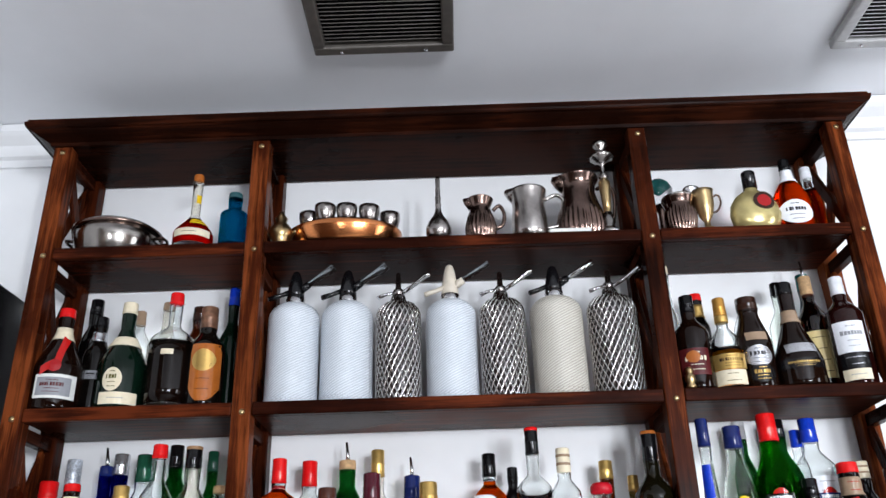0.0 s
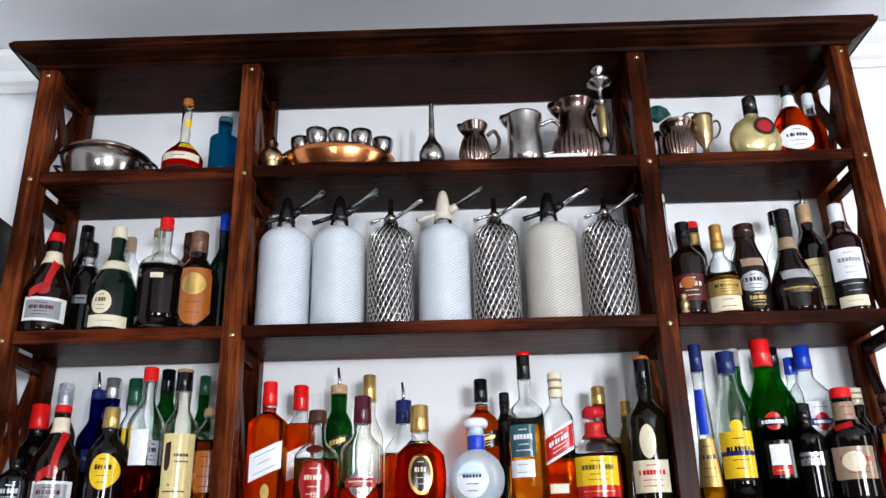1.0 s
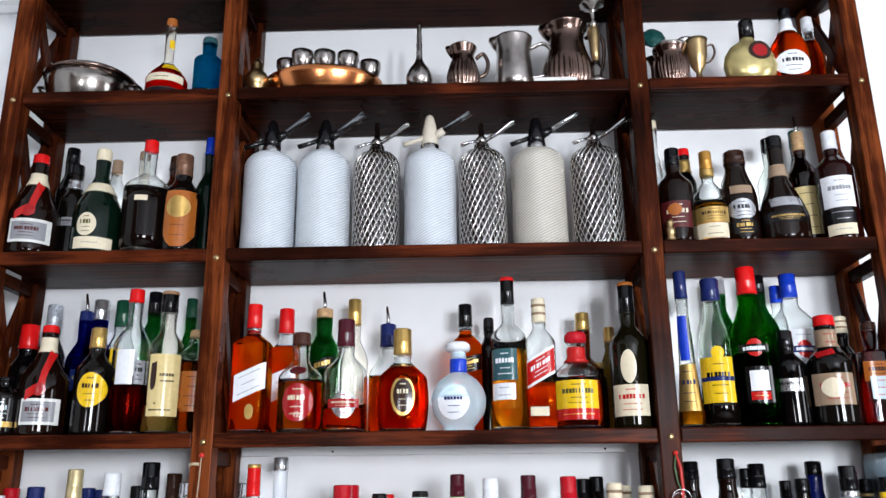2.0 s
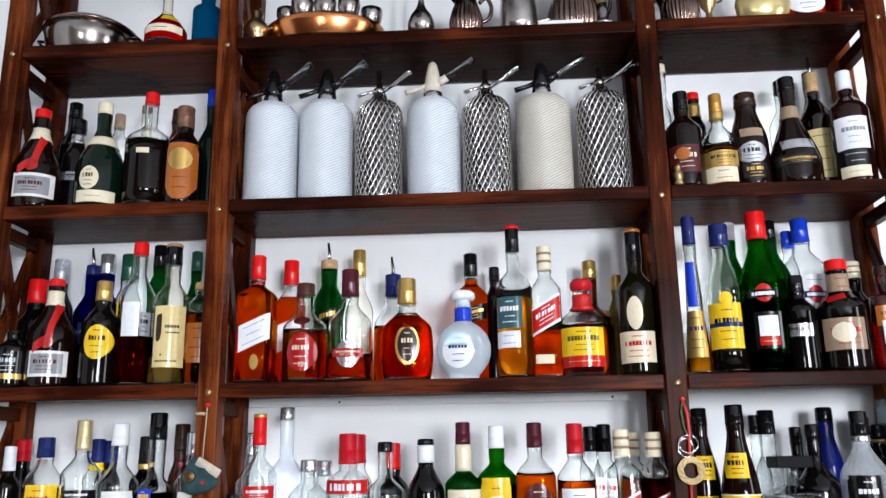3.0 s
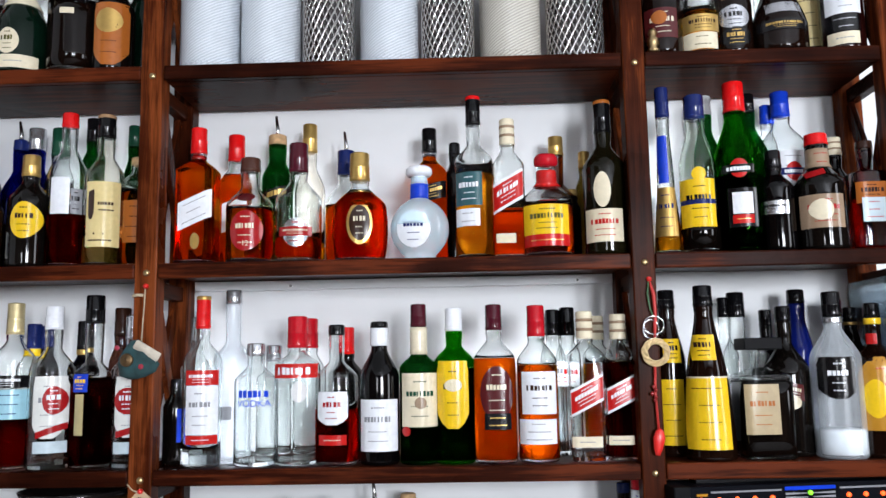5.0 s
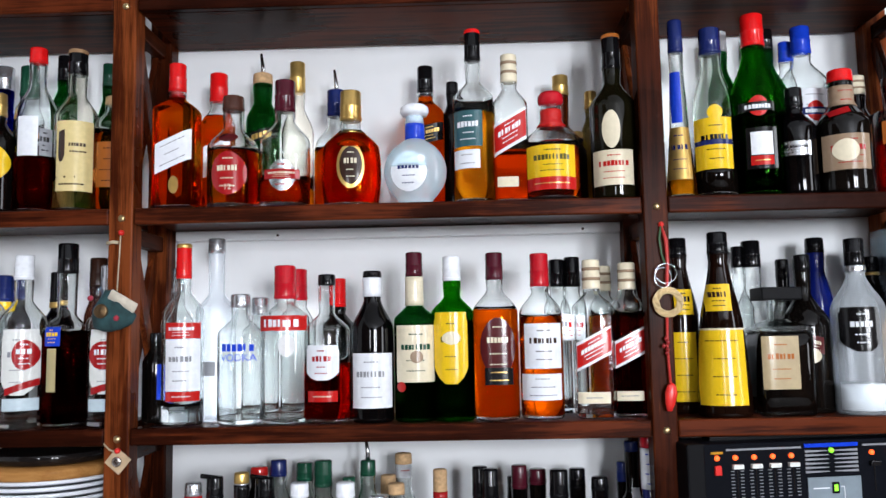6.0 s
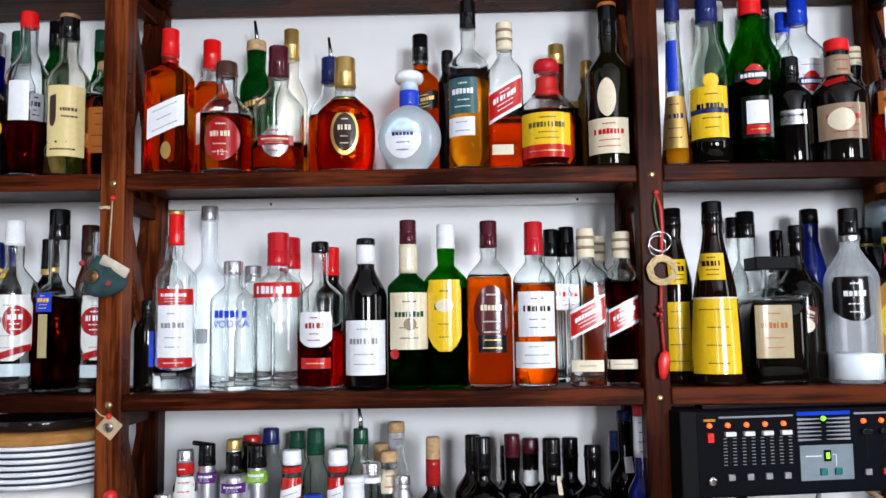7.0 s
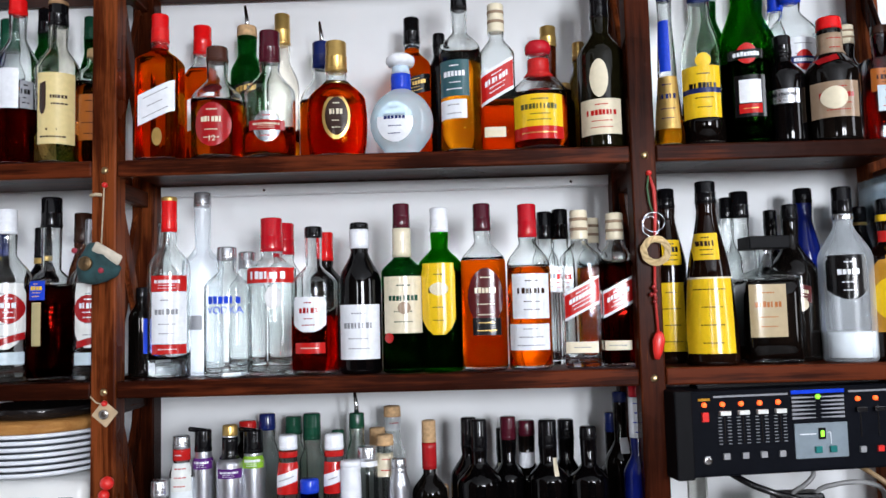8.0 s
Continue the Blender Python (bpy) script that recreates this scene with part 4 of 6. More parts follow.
# third shelf, right bay
bottle(0.5235, 0.05, 2.103, 0.222, 0.0385, 0.128, 0.166, 0.18, 0.0145, "darkbrown", "black", labels=[("rect", -0.037, 0.0205, 0.03, 0.09, "maroon", "cream", "name"), ("oval", -0.0285, -0.0005, 0.057, 0.084, "orange", "", "")])
bottle(0.509, 0.15, 2.103, 0.338, 0.022, 0.199, 0.255, 0.319, 0.0115, "clear", "cream")
bottle(0.575, 0.145, 2.103, 0.262, 0.025, 0.172, 0.207, 0.244, 0.0135, "dark", "red", labels=[("ring", -0.011, 0.018, 0.201, 0.232, "gold", "redlabel", "")])
bottle(0.5975, 0.055, 2.103, 0.216, 0.0385, 0.099, 0.146, 0.173, 0.0125, "clear", "orangegold", liquid="gold", fill=0.086, labels=[("rect", -0.037, 0.0275, 0.043, 0.077, "gold", "umber", "name"), ("rect", -0.037, 0.0225, 0.008, 0.041, "cream", "olive", "lines"), ("ring", -0.0245, -0.0015, 0.157, 0.183, "gold", "redlabel", "")])
bottle(0.6615, 0.06, 2.103, 0.216, 0.0395, 0.099, 0.176, 0.185, 0.021, "darkbrown", "umber", labels=[("oval", -0.0365, 0.0215, 0.048, 0.095, "silver", "black", "name"), ("oval", -0.0345, 0.0235, 0.012, 0.051, "black", "gold", "name"), ("rect", -0.0275, 0.0175, 0.107, 0.126, "tan", "", "")])
bottle(0.684, 0.15, 2.103, 0.249, 0.027, 0.169, 0.21, 0.224, 0.0125, "clear", "tan")
bottle(0.7505, 0.055, 2.103, 0.248, 0.0525, 0.057, 0.169, 0.218, 0.016, "darkbrown", "black", labels=[("ring", -0.0315, -0.0035, 0.15, 0.178, "tan", "black", ""), ("rect", -0.0365, 0.0265, 0.073, 0.094, "silver", "", "name"), ("rect", -0.0504, 0.0385, 0.037, 0.058, "black", "gold", "name")], shape="slope")
bottle(0.7735, 0.15, 2.103, 0.286, 0.0325, 0.17, 0.216, 0.253, 0.0125, "palegreen", "black")
bottle(0.8365, 0.13, 2.103, 0.292, 0.0375, 0.169, 0.227, 0.245, 0.013, "brown", "cork", labels=[("rect", -0.036, 0.0115, 0.035, 0.147, "manila", "umber", "lines")], pour=True)
bottle(0.8455, 0.16, 2.103, 0.309, 0.0245, 0.19, 0.245, 0.268, 0.014, "dark", "tealcap")
bottle(0.8745, 0.06, 2.103, 0.26, 0.0405, 0.164, 0.203, 0.216, 0.014, "darkred", "white", labels=[("rect", -0.0389, 0.0185, 0.072, 0.143, "white", "grey", "name"), ("rect", -0.0389, 0.0145, 0.037, 0.07, "black", "silver", "lines"), ("rect", -0.0389, 0.0115, 0.011, 0.035, "cream", "grey", "lines")])
# top shelf
bottle(-0.6145, 0.045, 2.478, 0.203, 0.0465, 0.041, 0.091, 0.186, 0.011, "straw", "orange", liquid="red", fill=0.076, labels=[("rect", -0.0335, 0.0446, 0.022, 0.04, "cream", "umber", "lines"), ("rect", 0.0035, 0.0265, 0.122, 0.144, "yellow", "redlabel", ""), ("rect", 0.0015, 0.0385, 0.056, 0.073, "yellow", "umber", "lines")], shape="slope")
bottle(-0.52, 0.045, 2.478, 0.148, 0.033, 0.088, 0.104, 0.133, 0.0155, "teal", "teal")
bottle(0.8135, 0.05, 2.478, 0.193, 0.0435, 0.088, 0.147, 0.165, 0.012, "clear", "black", liquid="dark amber", fill=0.129, labels=[("oval", -0.0415, 0.0365, 0.012, 0.074, "white", "black", "name"), ("ring", -0.0195, 0.0055, 0.129, 0.161, "white", "black", "")], shape="slope", d=0.6)
bottle(0.885, 0.1, 2.478, 0.198, 0.027, 0.102, 0.15, 0.166, 0.012, "clear", "white", liquid="dark amber", fill=0.134, d=0.6, shape="slope")
# first shelf, left bay
bottle(-0.805, 0.06, 1.349, 0.275, 0.039, 0.182, 0.224, 0.235, 0.0155, "clear", "navy", liquid="gold", fill=0.169, labels=[("rect", -0.015, 0.0374, 0.113, 0.183, "yellow", "crimson", "name")])
bottle(-0.898, 0.14, 1.349, 0.274, 0.025, 0.182, 0.217, 0.229, 0.015, "black", "cherry")
bottle(-0.8905, 0.08, 1.349, 0.259, 0.0275, 0.176, 0.203, 0.21, 0.011, "dark", "white")
bottle(-0.7255, 0.055, 1.349, 0.308, 0.0385, 0.198, 0.237, 0.248, 0.014, "clear", "champagne", liquid="darkred", fill=0.09, labels=[("rect", -0.0155, 0.037, 0.149, 0.172, "black", "white", "name"), ("rect", -0.0085, 0.037, 0.092, 0.146, "skyblue", "navy", "lines")])
bottle(-0.7385, 0.15, 1.349, 0.273, 0.0305, 0.183, 0.214, 0.224, 0.013, "clear", "navy", labels=[("ring", -0.0005, 0.0235, 0.208, 0.223, "yellow", "", "")])
bottle(-0.714, 0.155, 1.349, 0.269, 0.024, 0.179, 0.21, 0.222, 0.012, "dark", "navy")
bottle(-0.6475, 0.05, 1.349, 0.3, 0.0415, 0.177, 0.22, 0.256, 0.015, "clear", "white", labels=[("shield", -0.0155, 0.0398, 0.057, 0.169, "offwhite", "grey", "name"), ("oval", 0.0025, 0.0398, 0.1, 0.151, "crimson", "white", "name"), ("rect", -0.0075, 0.0398, 0.065, 0.077, "crimson", "white", "", 0.0169), ("rect", -0.0115, 0.0398, 0.031, 0.052, "paleblue", "", "")])
bottle(-0.629, 0.14, 1.349, 0.276, 0.029, 0.177, 0.208, 0.22, 0.0145, "black", "black", labels=[("ring", -0.002, 0.026, 0.209, 0.22, "gold", "", "")])
bottle(-0.5745, 0.06, 1.349, 0.32, 0.0385, 0.165, 0.193, 0.266, 0.016, "clear", "black", liquid="darkred", fill=0.163, labels=[("rect", -0.0225, 0.0065, 0.139, 0.172, "royal", "yellow", "name"), ("rect", -0.0165, 0.0005, 0.061, 0.135, "straw", "redlabel", "")])
bottle(-0.5505, 0.13, 1.349, 0.3, 0.0245, 0.187, 0.226, 0.245, 0.0145, "brown", "umber")
bottle(-0.4985, 0.06, 1.349, 0.28, 0.0385, 0.174, 0.21, 0.236, 0.014, "clear", "silver", labels=[("shield", -0.0185, 0.037, 0.056, 0.166, "offwhite", "grey", "name"), ("oval", -0.0195, 0.0305, 0.098, 0.146, "crimson", "white", "name"), ("rect", -0.0145, 0.037, 0.062, 0.074, "crimson", "white", "", 0.0139), ("rect", -0.0185, 0.037, 0.027, 0.048, "paleblue", "", "")])
# first shelf, middle bay
bottle(-0.4295, 0.1, 1.349, 0.159, 0.0235, 0.103, 0.133, 0.14, 0.01, "dark", "black", labels=[("rect", 0.0095, 0.0226, 0.041, 0.103, "royal", "", "")])
bottle(-0.363, 0.05, 1.349, 0.312, 0.036, 0.191, 0.229, 0.252, 0.012, "clear", "red", liquid="water", fill=0.033, labels=[("rect", -0.02, 0.0346, 0.148, 0.175, "redlabel", "white", "name"), ("rect", -0.019, 0.0346, 0.059, 0.147, "white", "grey", "name"), ("rect", -0.018, 0.0346, 0.042, 0.058, "redlabel", "white", "lines")], captop="gold")
bottle(-0.4075, 0.15, 1.349, 0.28, 0.0315, 0.176, 0.207, 0.231, 0.0115, "clear", "silver")
bottle(-0.323, 0.11, 1.349, 0.329, 0.035, 0.194, 0.229, 0.302, 0.014, "frost", "silver", labels=[("rect", -0.012, 0.01, 0.081, 0.106, "grey", "", "")])
bottle(-0.2625, 0.05, 1.349, 0.223, 0.0395, 0.152, 0.181, 0.199, 0.0155, "clear", "silver", labels=[("text", -0.0265, 0.0345, 0.104, 0.135, "royal", "", "")], text=("VODKA",))
bottle(-0.25, 0.14, 1.349, 0.221, 0.034, 0.15, 0.177, 0.189, 0.015, "clear", "silver")
bottle(-0.1855, 0.055, 1.349, 0.272, 0.0425, 0.18, 0.203, 0.213, 0.0175, "clear", "cherry", labels=[("rect", -0.0385, 0.0408, 0.158, 0.184, "redlabel", "white", "band"), ("oval", -0.0025, 0.0255, 0.114, 0.152, "clearprint", "gold", "")])
bottle(-0.1835, 0.15, 1.349, 0.273, 0.0315, 0.172, 0.203, 0.214, 0.0175, "clear", "cherry")
bottle(-0.112, 0.055, 1.349, 0.255, 0.04, 0.156, 0.187, 0.235, 0.014, "clear", "black", liquid="red", fill=0.1, labels=[("shield", -0.029, 0.027, 0.073, 0.132, "white", "crimson", "name"), ("rect", -0.026, 0.025, 0.037, 0.055, "redlabel", "cream", "lines")])
bottle(-0.1055, 0.15, 1.349, 0.254, 0.0305, 0.162, 0.189, 0.201, 0.0125, "dark", "red")
bottle(-0.0315, 0.05, 1.349, 0.259, 0.0365, 0.155, 0.207, 0.248, 0.015, "black", "black", labels=[("ring", -0.0135, 0.0175, 0.214, 0.247, "white", "", ""), ("rect", -0.0315, 0.035, 0.025, 0.117, "white", "grey", "name")])
bottle(0.042, 0.05, 1.349, 0.29, 0.036, 0.171, 0.198, 0.248, 0.0135, "green", "plum", liquid="darkgreen", fill=0.147, labels=[("rect", -0.031, 0.0346, 0.067, 0.163, "cream", "forest", "name"), ("oval", -0.008, 0.014, 0.099, 0.12, "tan", "redlabel", ""), ("ring", -0.006, 0.014, 0.197, 0.247, "cream", "redlabel", ""), ("oval", -0.031, -0.016, 0.051, 0.068, "redlabel", "", "")])
bottle(0.1075, 0.055, 1.349, 0.282, 0.0375, 0.181, 0.211, 0.239, 0.0145, "brightgreen", "white", liquid="darkgreen", fill=0.171, labels=[("shield", -0.0325, 0.0245, 0.063, 0.184, "yellow", "olive", "name"), ("oval", -0.0195, 0.0125, 0.129, 0.151, "cream", "olive", "")])
bottle(0.182, 0.055, 1.349, 0.287, 0.039, 0.184, 0.221, 0.239, 0.014, "clear", "plum", liquid="amber", fill=0.188, labels=[("oval", -0.028, 0.032, 0.075, 0.173, "maroon", "cream", "name"), ("rect", -0.021, 0.027, 0.06, 0.089, "black", "gold", "lines")], p=3)
bottle(0.2605, 0.055, 1.349, 0.284, 0.0375, 0.179, 0.216, 0.226, 0.015, "clear", "cherry", liquid="amber", fill=0.174, labels=[("rect", -0.0315, 0.0305, 0.086, 0.162, "white", "umber", "name"), ("rect", -0.036, 0.0295, 0.033, 0.077, "white", "grey", "lines")])
bottle(0.3015, 0.15, 1.349, 0.281, 0.0245, 0.185, 0.216, 0.23, 0.013, "clear", "black", labels=[("rect", -0.0215, 0.0215, 0.132, 0.179, "white", "grey", "name")])
bottle(0.33, 0.15, 1.349, 0.285, 0.024, 0.188, 0.217, 0.229, 0.0135, "clear", "black", labels=[("rect", -0.023, 0.018, 0.131, 0.177, "white", "redlabel", "name")])
bottle(0.3505, 0.055, 1.349, 0.271, 0.0335, 0.188, 0.212, 0.22, 0.014, "clear", "cream", labels=[("rect", -0.0322, 0.0265, 0.094, 0.142, "white", "", "", 0.030), ("rect", -0.0318, 0.0260, 0.099, 0.137, "redlabel", "white", "name", 0.030), ("rect", -0.0322, 0.0215, 0.026, 0.045, "cream", "grey", "lines")], p=5, d=0.95)
bottle(0.387, 0.15, 1.349, 0.267, 0.027, 0.187, 0.212, 0.22, 0.013, "clear", "cream", liquid="amber", fill=0.175, p=5)
bottle(0.413, 0.06, 1.349, 0.265, 0.029, 0.187, 0.211, 0.218, 0.014, "clear", "cream", liquid="darkred", fill=0.176, labels=[("rect", -0.0278, 0.0235, 0.096, 0.142, "white", "", "", 0.026), ("rect", -0.0274, 0.0230, 0.101, 0.137, "redlabel", "white", "name", 0.026), ("rect", -0.0278, 0.017, 0.029, 0.045, "cream", "grey", "lines")], p=5, d=0.95)
# first shelf, right bay
bottle(0.518, 0.115, 1.349, 0.312, 0.032, 0.173, 0.26, 0.276, 0.0145, "darkbrown", "black", labels=[("rect", -0.016, 0.017, 0.173, 0.218, "yellow", "black", "name"), ("rect", -0.027, 0.019, 0.021, 0.142, "yellow", "umber", "lines")], shape="slope")
bottle(0.57, 0.05, 1.349, 0.314, 0.046, 0.147, 0.264, 0.275, 0.016, "darkbrown", "black", labels=[("rect", -0.029, 0.011, 0.177, 0.223, "yellow", "umber", "name"), ("rect", -0.0442, 0.029, 0.02, 0.145, "yellow", "umber", "lines"), ("rect", -0.0442, 0.033, 0.145, 0.148, "cream", "", "")], shape="friar")
bottle(0.638, 0.15, 1.349, 0.298, 0.025, 0.178, 0.216, 0.259, 0.011, "clear", "black", labels=[("ring", -0.01, 0.013, 0.258, 0.281, "white", "", "")])
bottle(0.6585, 0.14, 1.349, 0.307, 0.0285, 0.181, 0.22, 0.258, 0.0155, "clear", "black", labels=[("ring", -0.0165, 0.0175, 0.256, 0.288, "white", "grey", "")])
bottle(0.6675, 0.055, 1.349, 0.216, 0.0465, 0.145, 0.163, 0.194, 0.0145, "clear", "black", liquid="black", fill=0.138, labels=[("rect", -0.0446, 0.0155, 0.045, 0.133, "sand", "orange", "name")], p=7, d=0.95, capr=2.2)
bottle(0.7335, 0.1, 1.349, 0.276, 0.0435, 0.146, 0.206, 0.247, 0.013, "dark", "black", labels=[("rect", -0.0235, 0.0145, 0.104, 0.133, "maroon", "cream", "name", -0.0092), ("oval", -0.0245, 0.0085, 0.085, 0.11, "cream", "olive", "")])
bottle(0.72, 0.155, 1.349, 0.273, 0.025, 0.168, 0.207, 0.238, 0.011, "black", "black")
bottle(0.7795, 0.15, 1.349, 0.311, 0.0275, 0.183, 0.252, 0.283, 0.015, "darkblue", "black")
bottle(0.804, 0.05, 1.349, 0.298, 0.044, 0.171, 0.232, 0.251, 0.015, "frost", "black", liquid="white", fill=0.05, labels=[("shield", -0.0422, 0.012, 0.105, 0.179, "black", "white", "name"), ("ring", -0.0422, -0.013, 0.24, 0.252, "silver", "", "")])
bottle(0.854, 0.155, 1.349, 0.291, 0.028, 0.189, 0.239, 0.254, 0.014, "darkbrown", "plum")
bottle(0.884, 0.155, 1.349, 0.275, 0.025, 0.188, 0.234, 0.246, 0.011, "dark", "black", labels=[("ring", -0.015, 0.006, 0.24, 0.253, "gold", "", "")])
bottle(0.8785, 0.055, 1.349, 0.276, 0.0445, 0.166, 0.202, 0.249, 0.013, "darkbrown", "black", labels=[("ring", -0.0355, -0.0155, 0.237, 0.248, "yellow", "", ""), ("arch", -0.0427, 0.0165, 0.048, 0.178, "ochre", "redlabel", "name"), ("oval", -0.0415, -0.0055, 0.07, 0.138, "yellow", "umber", ""), ("rect", -0.0427, -0.0015, 0.201, 0.22, "redlabel", "gold", "")])
# counter, middle bay
bottle(-0.3725, 0.03, 0.975, 0.206, 0.0145, 0.1648, 0.176, 0.179, 0.013, "clear", "silver")
bottle(-0.342, 0.05, 0.975, 0.276, 0.02, 0.212, 0.231, 0.254, 0.013, "clear", "silver", liquid="white", fill=0.206, labels=[("ring", -0.009, 0.0192, 0.235, 0.257, "redlabel", "white", "lines"), ("rect", -0.012, 0.0192, 0.185, 0.231, "offwhite", "redlabel", "lines")])
bottle(-0.308, 0.06, 0.975, 0.284, 0.019, 0.2272, 0.243, 0.247, 0.013, "metal", "black", labels=[("rect", -0.013, 0.0182, 0.219, 0.237, "purple", "white", "name")], pump=True)
bottle(-0.259, 0.05, 0.975, 0.292, 0.023, 0.226, 0.242, 0.274, 0.0115, "metal", "gold", labels=[("ring", -0.01, 0.0221, 0.236, 0.272, "black", "", ""), ("rect", -0.017, 0.0221, 0.205, 0.221, "purple", "white", "name")])
bottle(-0.2215, 0.06, 0.975, 0.282, 0.0205, 0.2256, 0.238, 0.243, 0.015, "metal", "black", labels=[("rect", -0.0155, 0.0197, 0.219, 0.239, "lime", "white", "name")], pump=True)
bottle(-0.251, 0.14, 0.975, 0.287, 0.027, 0.227, 0.254, 0.27, 0.0145, "black", "redlabel")
bottle(-0.2155, 0.14, 0.975, 0.299, 0.0225, 0.219, 0.253, 0.27, 0.0135, "clear", "navy")
bottle(-0.1695, 0.15, 0.975, 0.292, 0.0235, 0.216, 0.247, 0.26, 0.014, "palegreen", "forest")
bottle(-0.1305, 0.12, 0.975, 0.3, 0.0235, 0.214, 0.241, 0.254, 0.0145, "palegreen", "forest")
bottle(-0.087, 0.14, 0.975, 0.267, 0.02, 0.203, 0.219, 0.23, 0.011, "clear", "forest")
bottle(-0.1595, 0.05, 0.975, 0.273, 0.0195, 0.202, 0.232, 0.249, 0.0145, "clear", "white", labels=[("ring", -0.0135, 0.0180, 0.236, 0.2455, "redlabel", "", ""), ("rect", -0.0170, 0.0180, 0.176, 0.228, "redlabel", "", ""), ("rect", -0.0166, 0.0176, 0.192, 0.212, "white", "grey", "lines", 0.0108)])
bottle(-0.081, 0.05, 0.975, 0.273, 0.019, 0.2, 0.23, 0.247, 0.015, "clear", "white", labels=[("ring", -0.0135, 0.0180, 0.236, 0.2455, "redlabel", "", ""), ("rect", -0.0170, 0.0180, 0.176, 0.228, "redlabel", "", ""), ("rect", -0.0166, 0.0176, 0.192, 0.212, "white", "grey", "lines", 0.0108)])
bottle(-0.05, 0.12, 0.975, 0.299, 0.021, 0.219, 0.252, 0.272, 0.0125, "palegreen", "forest", pour=True)
bottle(-0.0155, 0.14, 0.975, 0.269, 0.0215, 0.208, 0.231, 0.238, 0.013, "clear", "cork")
bottle(0.0055, 0.06, 0.975, 0.268, 0.0205, 0.202, 0.222, 0.25, 0.013, "clear", "cork", labels=[("rect", -0.0135, 0.0185, 0.2, 0.238, "cream", "redlabel", "lines")])
bottle(0.0115, 0.15, 0.975, 0.306, 0.0235, 0.212, 0.246, 0.287, 0.014, "clear", "cork", labels=[("rect", -0.0135, 0.0205, 0.263, 0.29, "white", "redlabel", "lines")])
bottle(-0.0245, 0.05, 0.975, 0.251, 0.0195, 0.2008, 0.223, 0.227, 0.0155, "clear", "silver", labels=[("ring", -0.0095, 0.0185, 0.218, 0.23, "white", "grey", "")])
bottle(-0.0505, 0.03, 0.975, 0.231, 0.0175, 0.1848, 0.219, 0.222, 0.016, "whitecan", "white")
bottle(-0.12, 0.03, 0.975, 0.202, 0.018, 0.1616, 0.176, 0.18, 0.0145, "blue", "royal")
bottle(0.0305, 0.03, 0.975, 0.233, 0.0185, 0.1864, 0.214, 0.217, 0.0115, "metal", "silver")
bottle(0.0805, 0.07, 0.975, 0.289, 0.0305, 0.167, 0.199, 0.252, 0.011, "dark", "cork", labels=[("ring", -0.0155, 0.0215, 0.207, 0.254, "crimson", "", "")])
# counter, dark wine bottles
bottle(0.1495, 0.08, 0.975, 0.291, 0.0325, 0.189, 0.228, 0.241, 0.0125, "black", "black")
bottle(0.166, 0.06, 0.975, 0.29, 0.039, 0.183, 0.218, 0.237, 0.013, "black", "black", labels=[("oval", -0.023, -0.016, 0.21, 0.219, "silver", "", "")])
bottle(0.2125, 0.15, 0.975, 0.262, 0.0255, 0.173, 0.2, 0.221, 0.0115, "black", "black", labels=[("rect", -0.0105, 0.0025, 0.18, 0.2, "cream", "crimson", "")])
bottle(0.22, 0.12, 0.975, 0.286, 0.031, 0.176, 0.206, 0.246, 0.013, "black", "plum")
bottle(0.2545, 0.14, 0.975, 0.276, 0.0315, 0.174, 0.201, 0.249, 0.014, "dark", "plum", labels=[("shield", -0.0165, 0.0125, 0.194, 0.22, "white", "", "")])
bottle(0.286, 0.08, 0.975, 0.284, 0.036, 0.182, 0.211, 0.237, 0.0145, "black", "black", labels=[("rect", 0.007, 0.015, 0.192, 0.22, "cream", "", "")])
bottle(0.3255, 0.14, 0.975, 0.276, 0.0295, 0.173, 0.206, 0.24, 0.0135, "black", "black")
bottle(0.353, 0.06, 0.975, 0.274, 0.034, 0.185, 0.21, 0.252, 0.013, "black", "black")
bottle(0.408, 0.14, 0.975, 0.286, 0.034, 0.171, 0.198, 0.252, 0.0105, "black", "navy")
bottle(0.4205, 0.12, 0.975, 0.325, 0.0285, 0.201, 0.241, 0.307, 0.0115, "dark", "navy", labels=[("rect", -0.0035, 0.0125, 0.219, 0.245, "white", "", "")])
bottle(0.436, 0.05, 0.975, 0.342, 0.026, 0.194, 0.226, 0.323, 0.0125, "darkblue", "cherry", labels=[("ring", -0.012, 0.007, 0.255, 0.323, "white", "royal", "lines")])
bottle(0.0975, 0.1, 0.975, 0.173, 0.0265, 0.134, 0.147, 0.153, 0.0135, "dark", "cork")

# ---- soda siphons ----


def mesh_cover(name, col, dark):
    """Woven plastic mesh: fine diagonal ribs."""
    m, t, b = nodes_of(name)
    uvn = t.nodes.new("ShaderNodeTexCoord")
    mp = t.nodes.new("ShaderNodeMapping")
    mp.inputs["Rotation"].default_value = (0, 0, radians(62))
    t.links.new(uvn.outputs["UV"], mp.inputs[0])
    w = t.nodes.new("ShaderNodeTexWave")
    w.inputs["Scale"].default_value = 58
    t.links.new(mp.outputs[0], w.inputs["Vector"])
    n = link_noise(t, 30, 3)
    r = ramp(t, w.outputs["Fac"], [(0.1, dark), (0.55, col)])
    mx = t.nodes.new("ShaderNodeMixRGB")
    mx.blend_type = "MULTIPLY"
    mx.inputs[0].default_value = 0.18
    t.links.new(r.outputs[0], mx.inputs[1])
    t.links.new(n.outputs[0], mx.inputs[2])
    t.links.new(mx.outputs[0], b.inputs["Base Color"])
    b.inputs["Roughness"].default_value = 0.34
    add_bump(t, b, w.outputs["Fac"], 0.7, 0.0012)
    return m


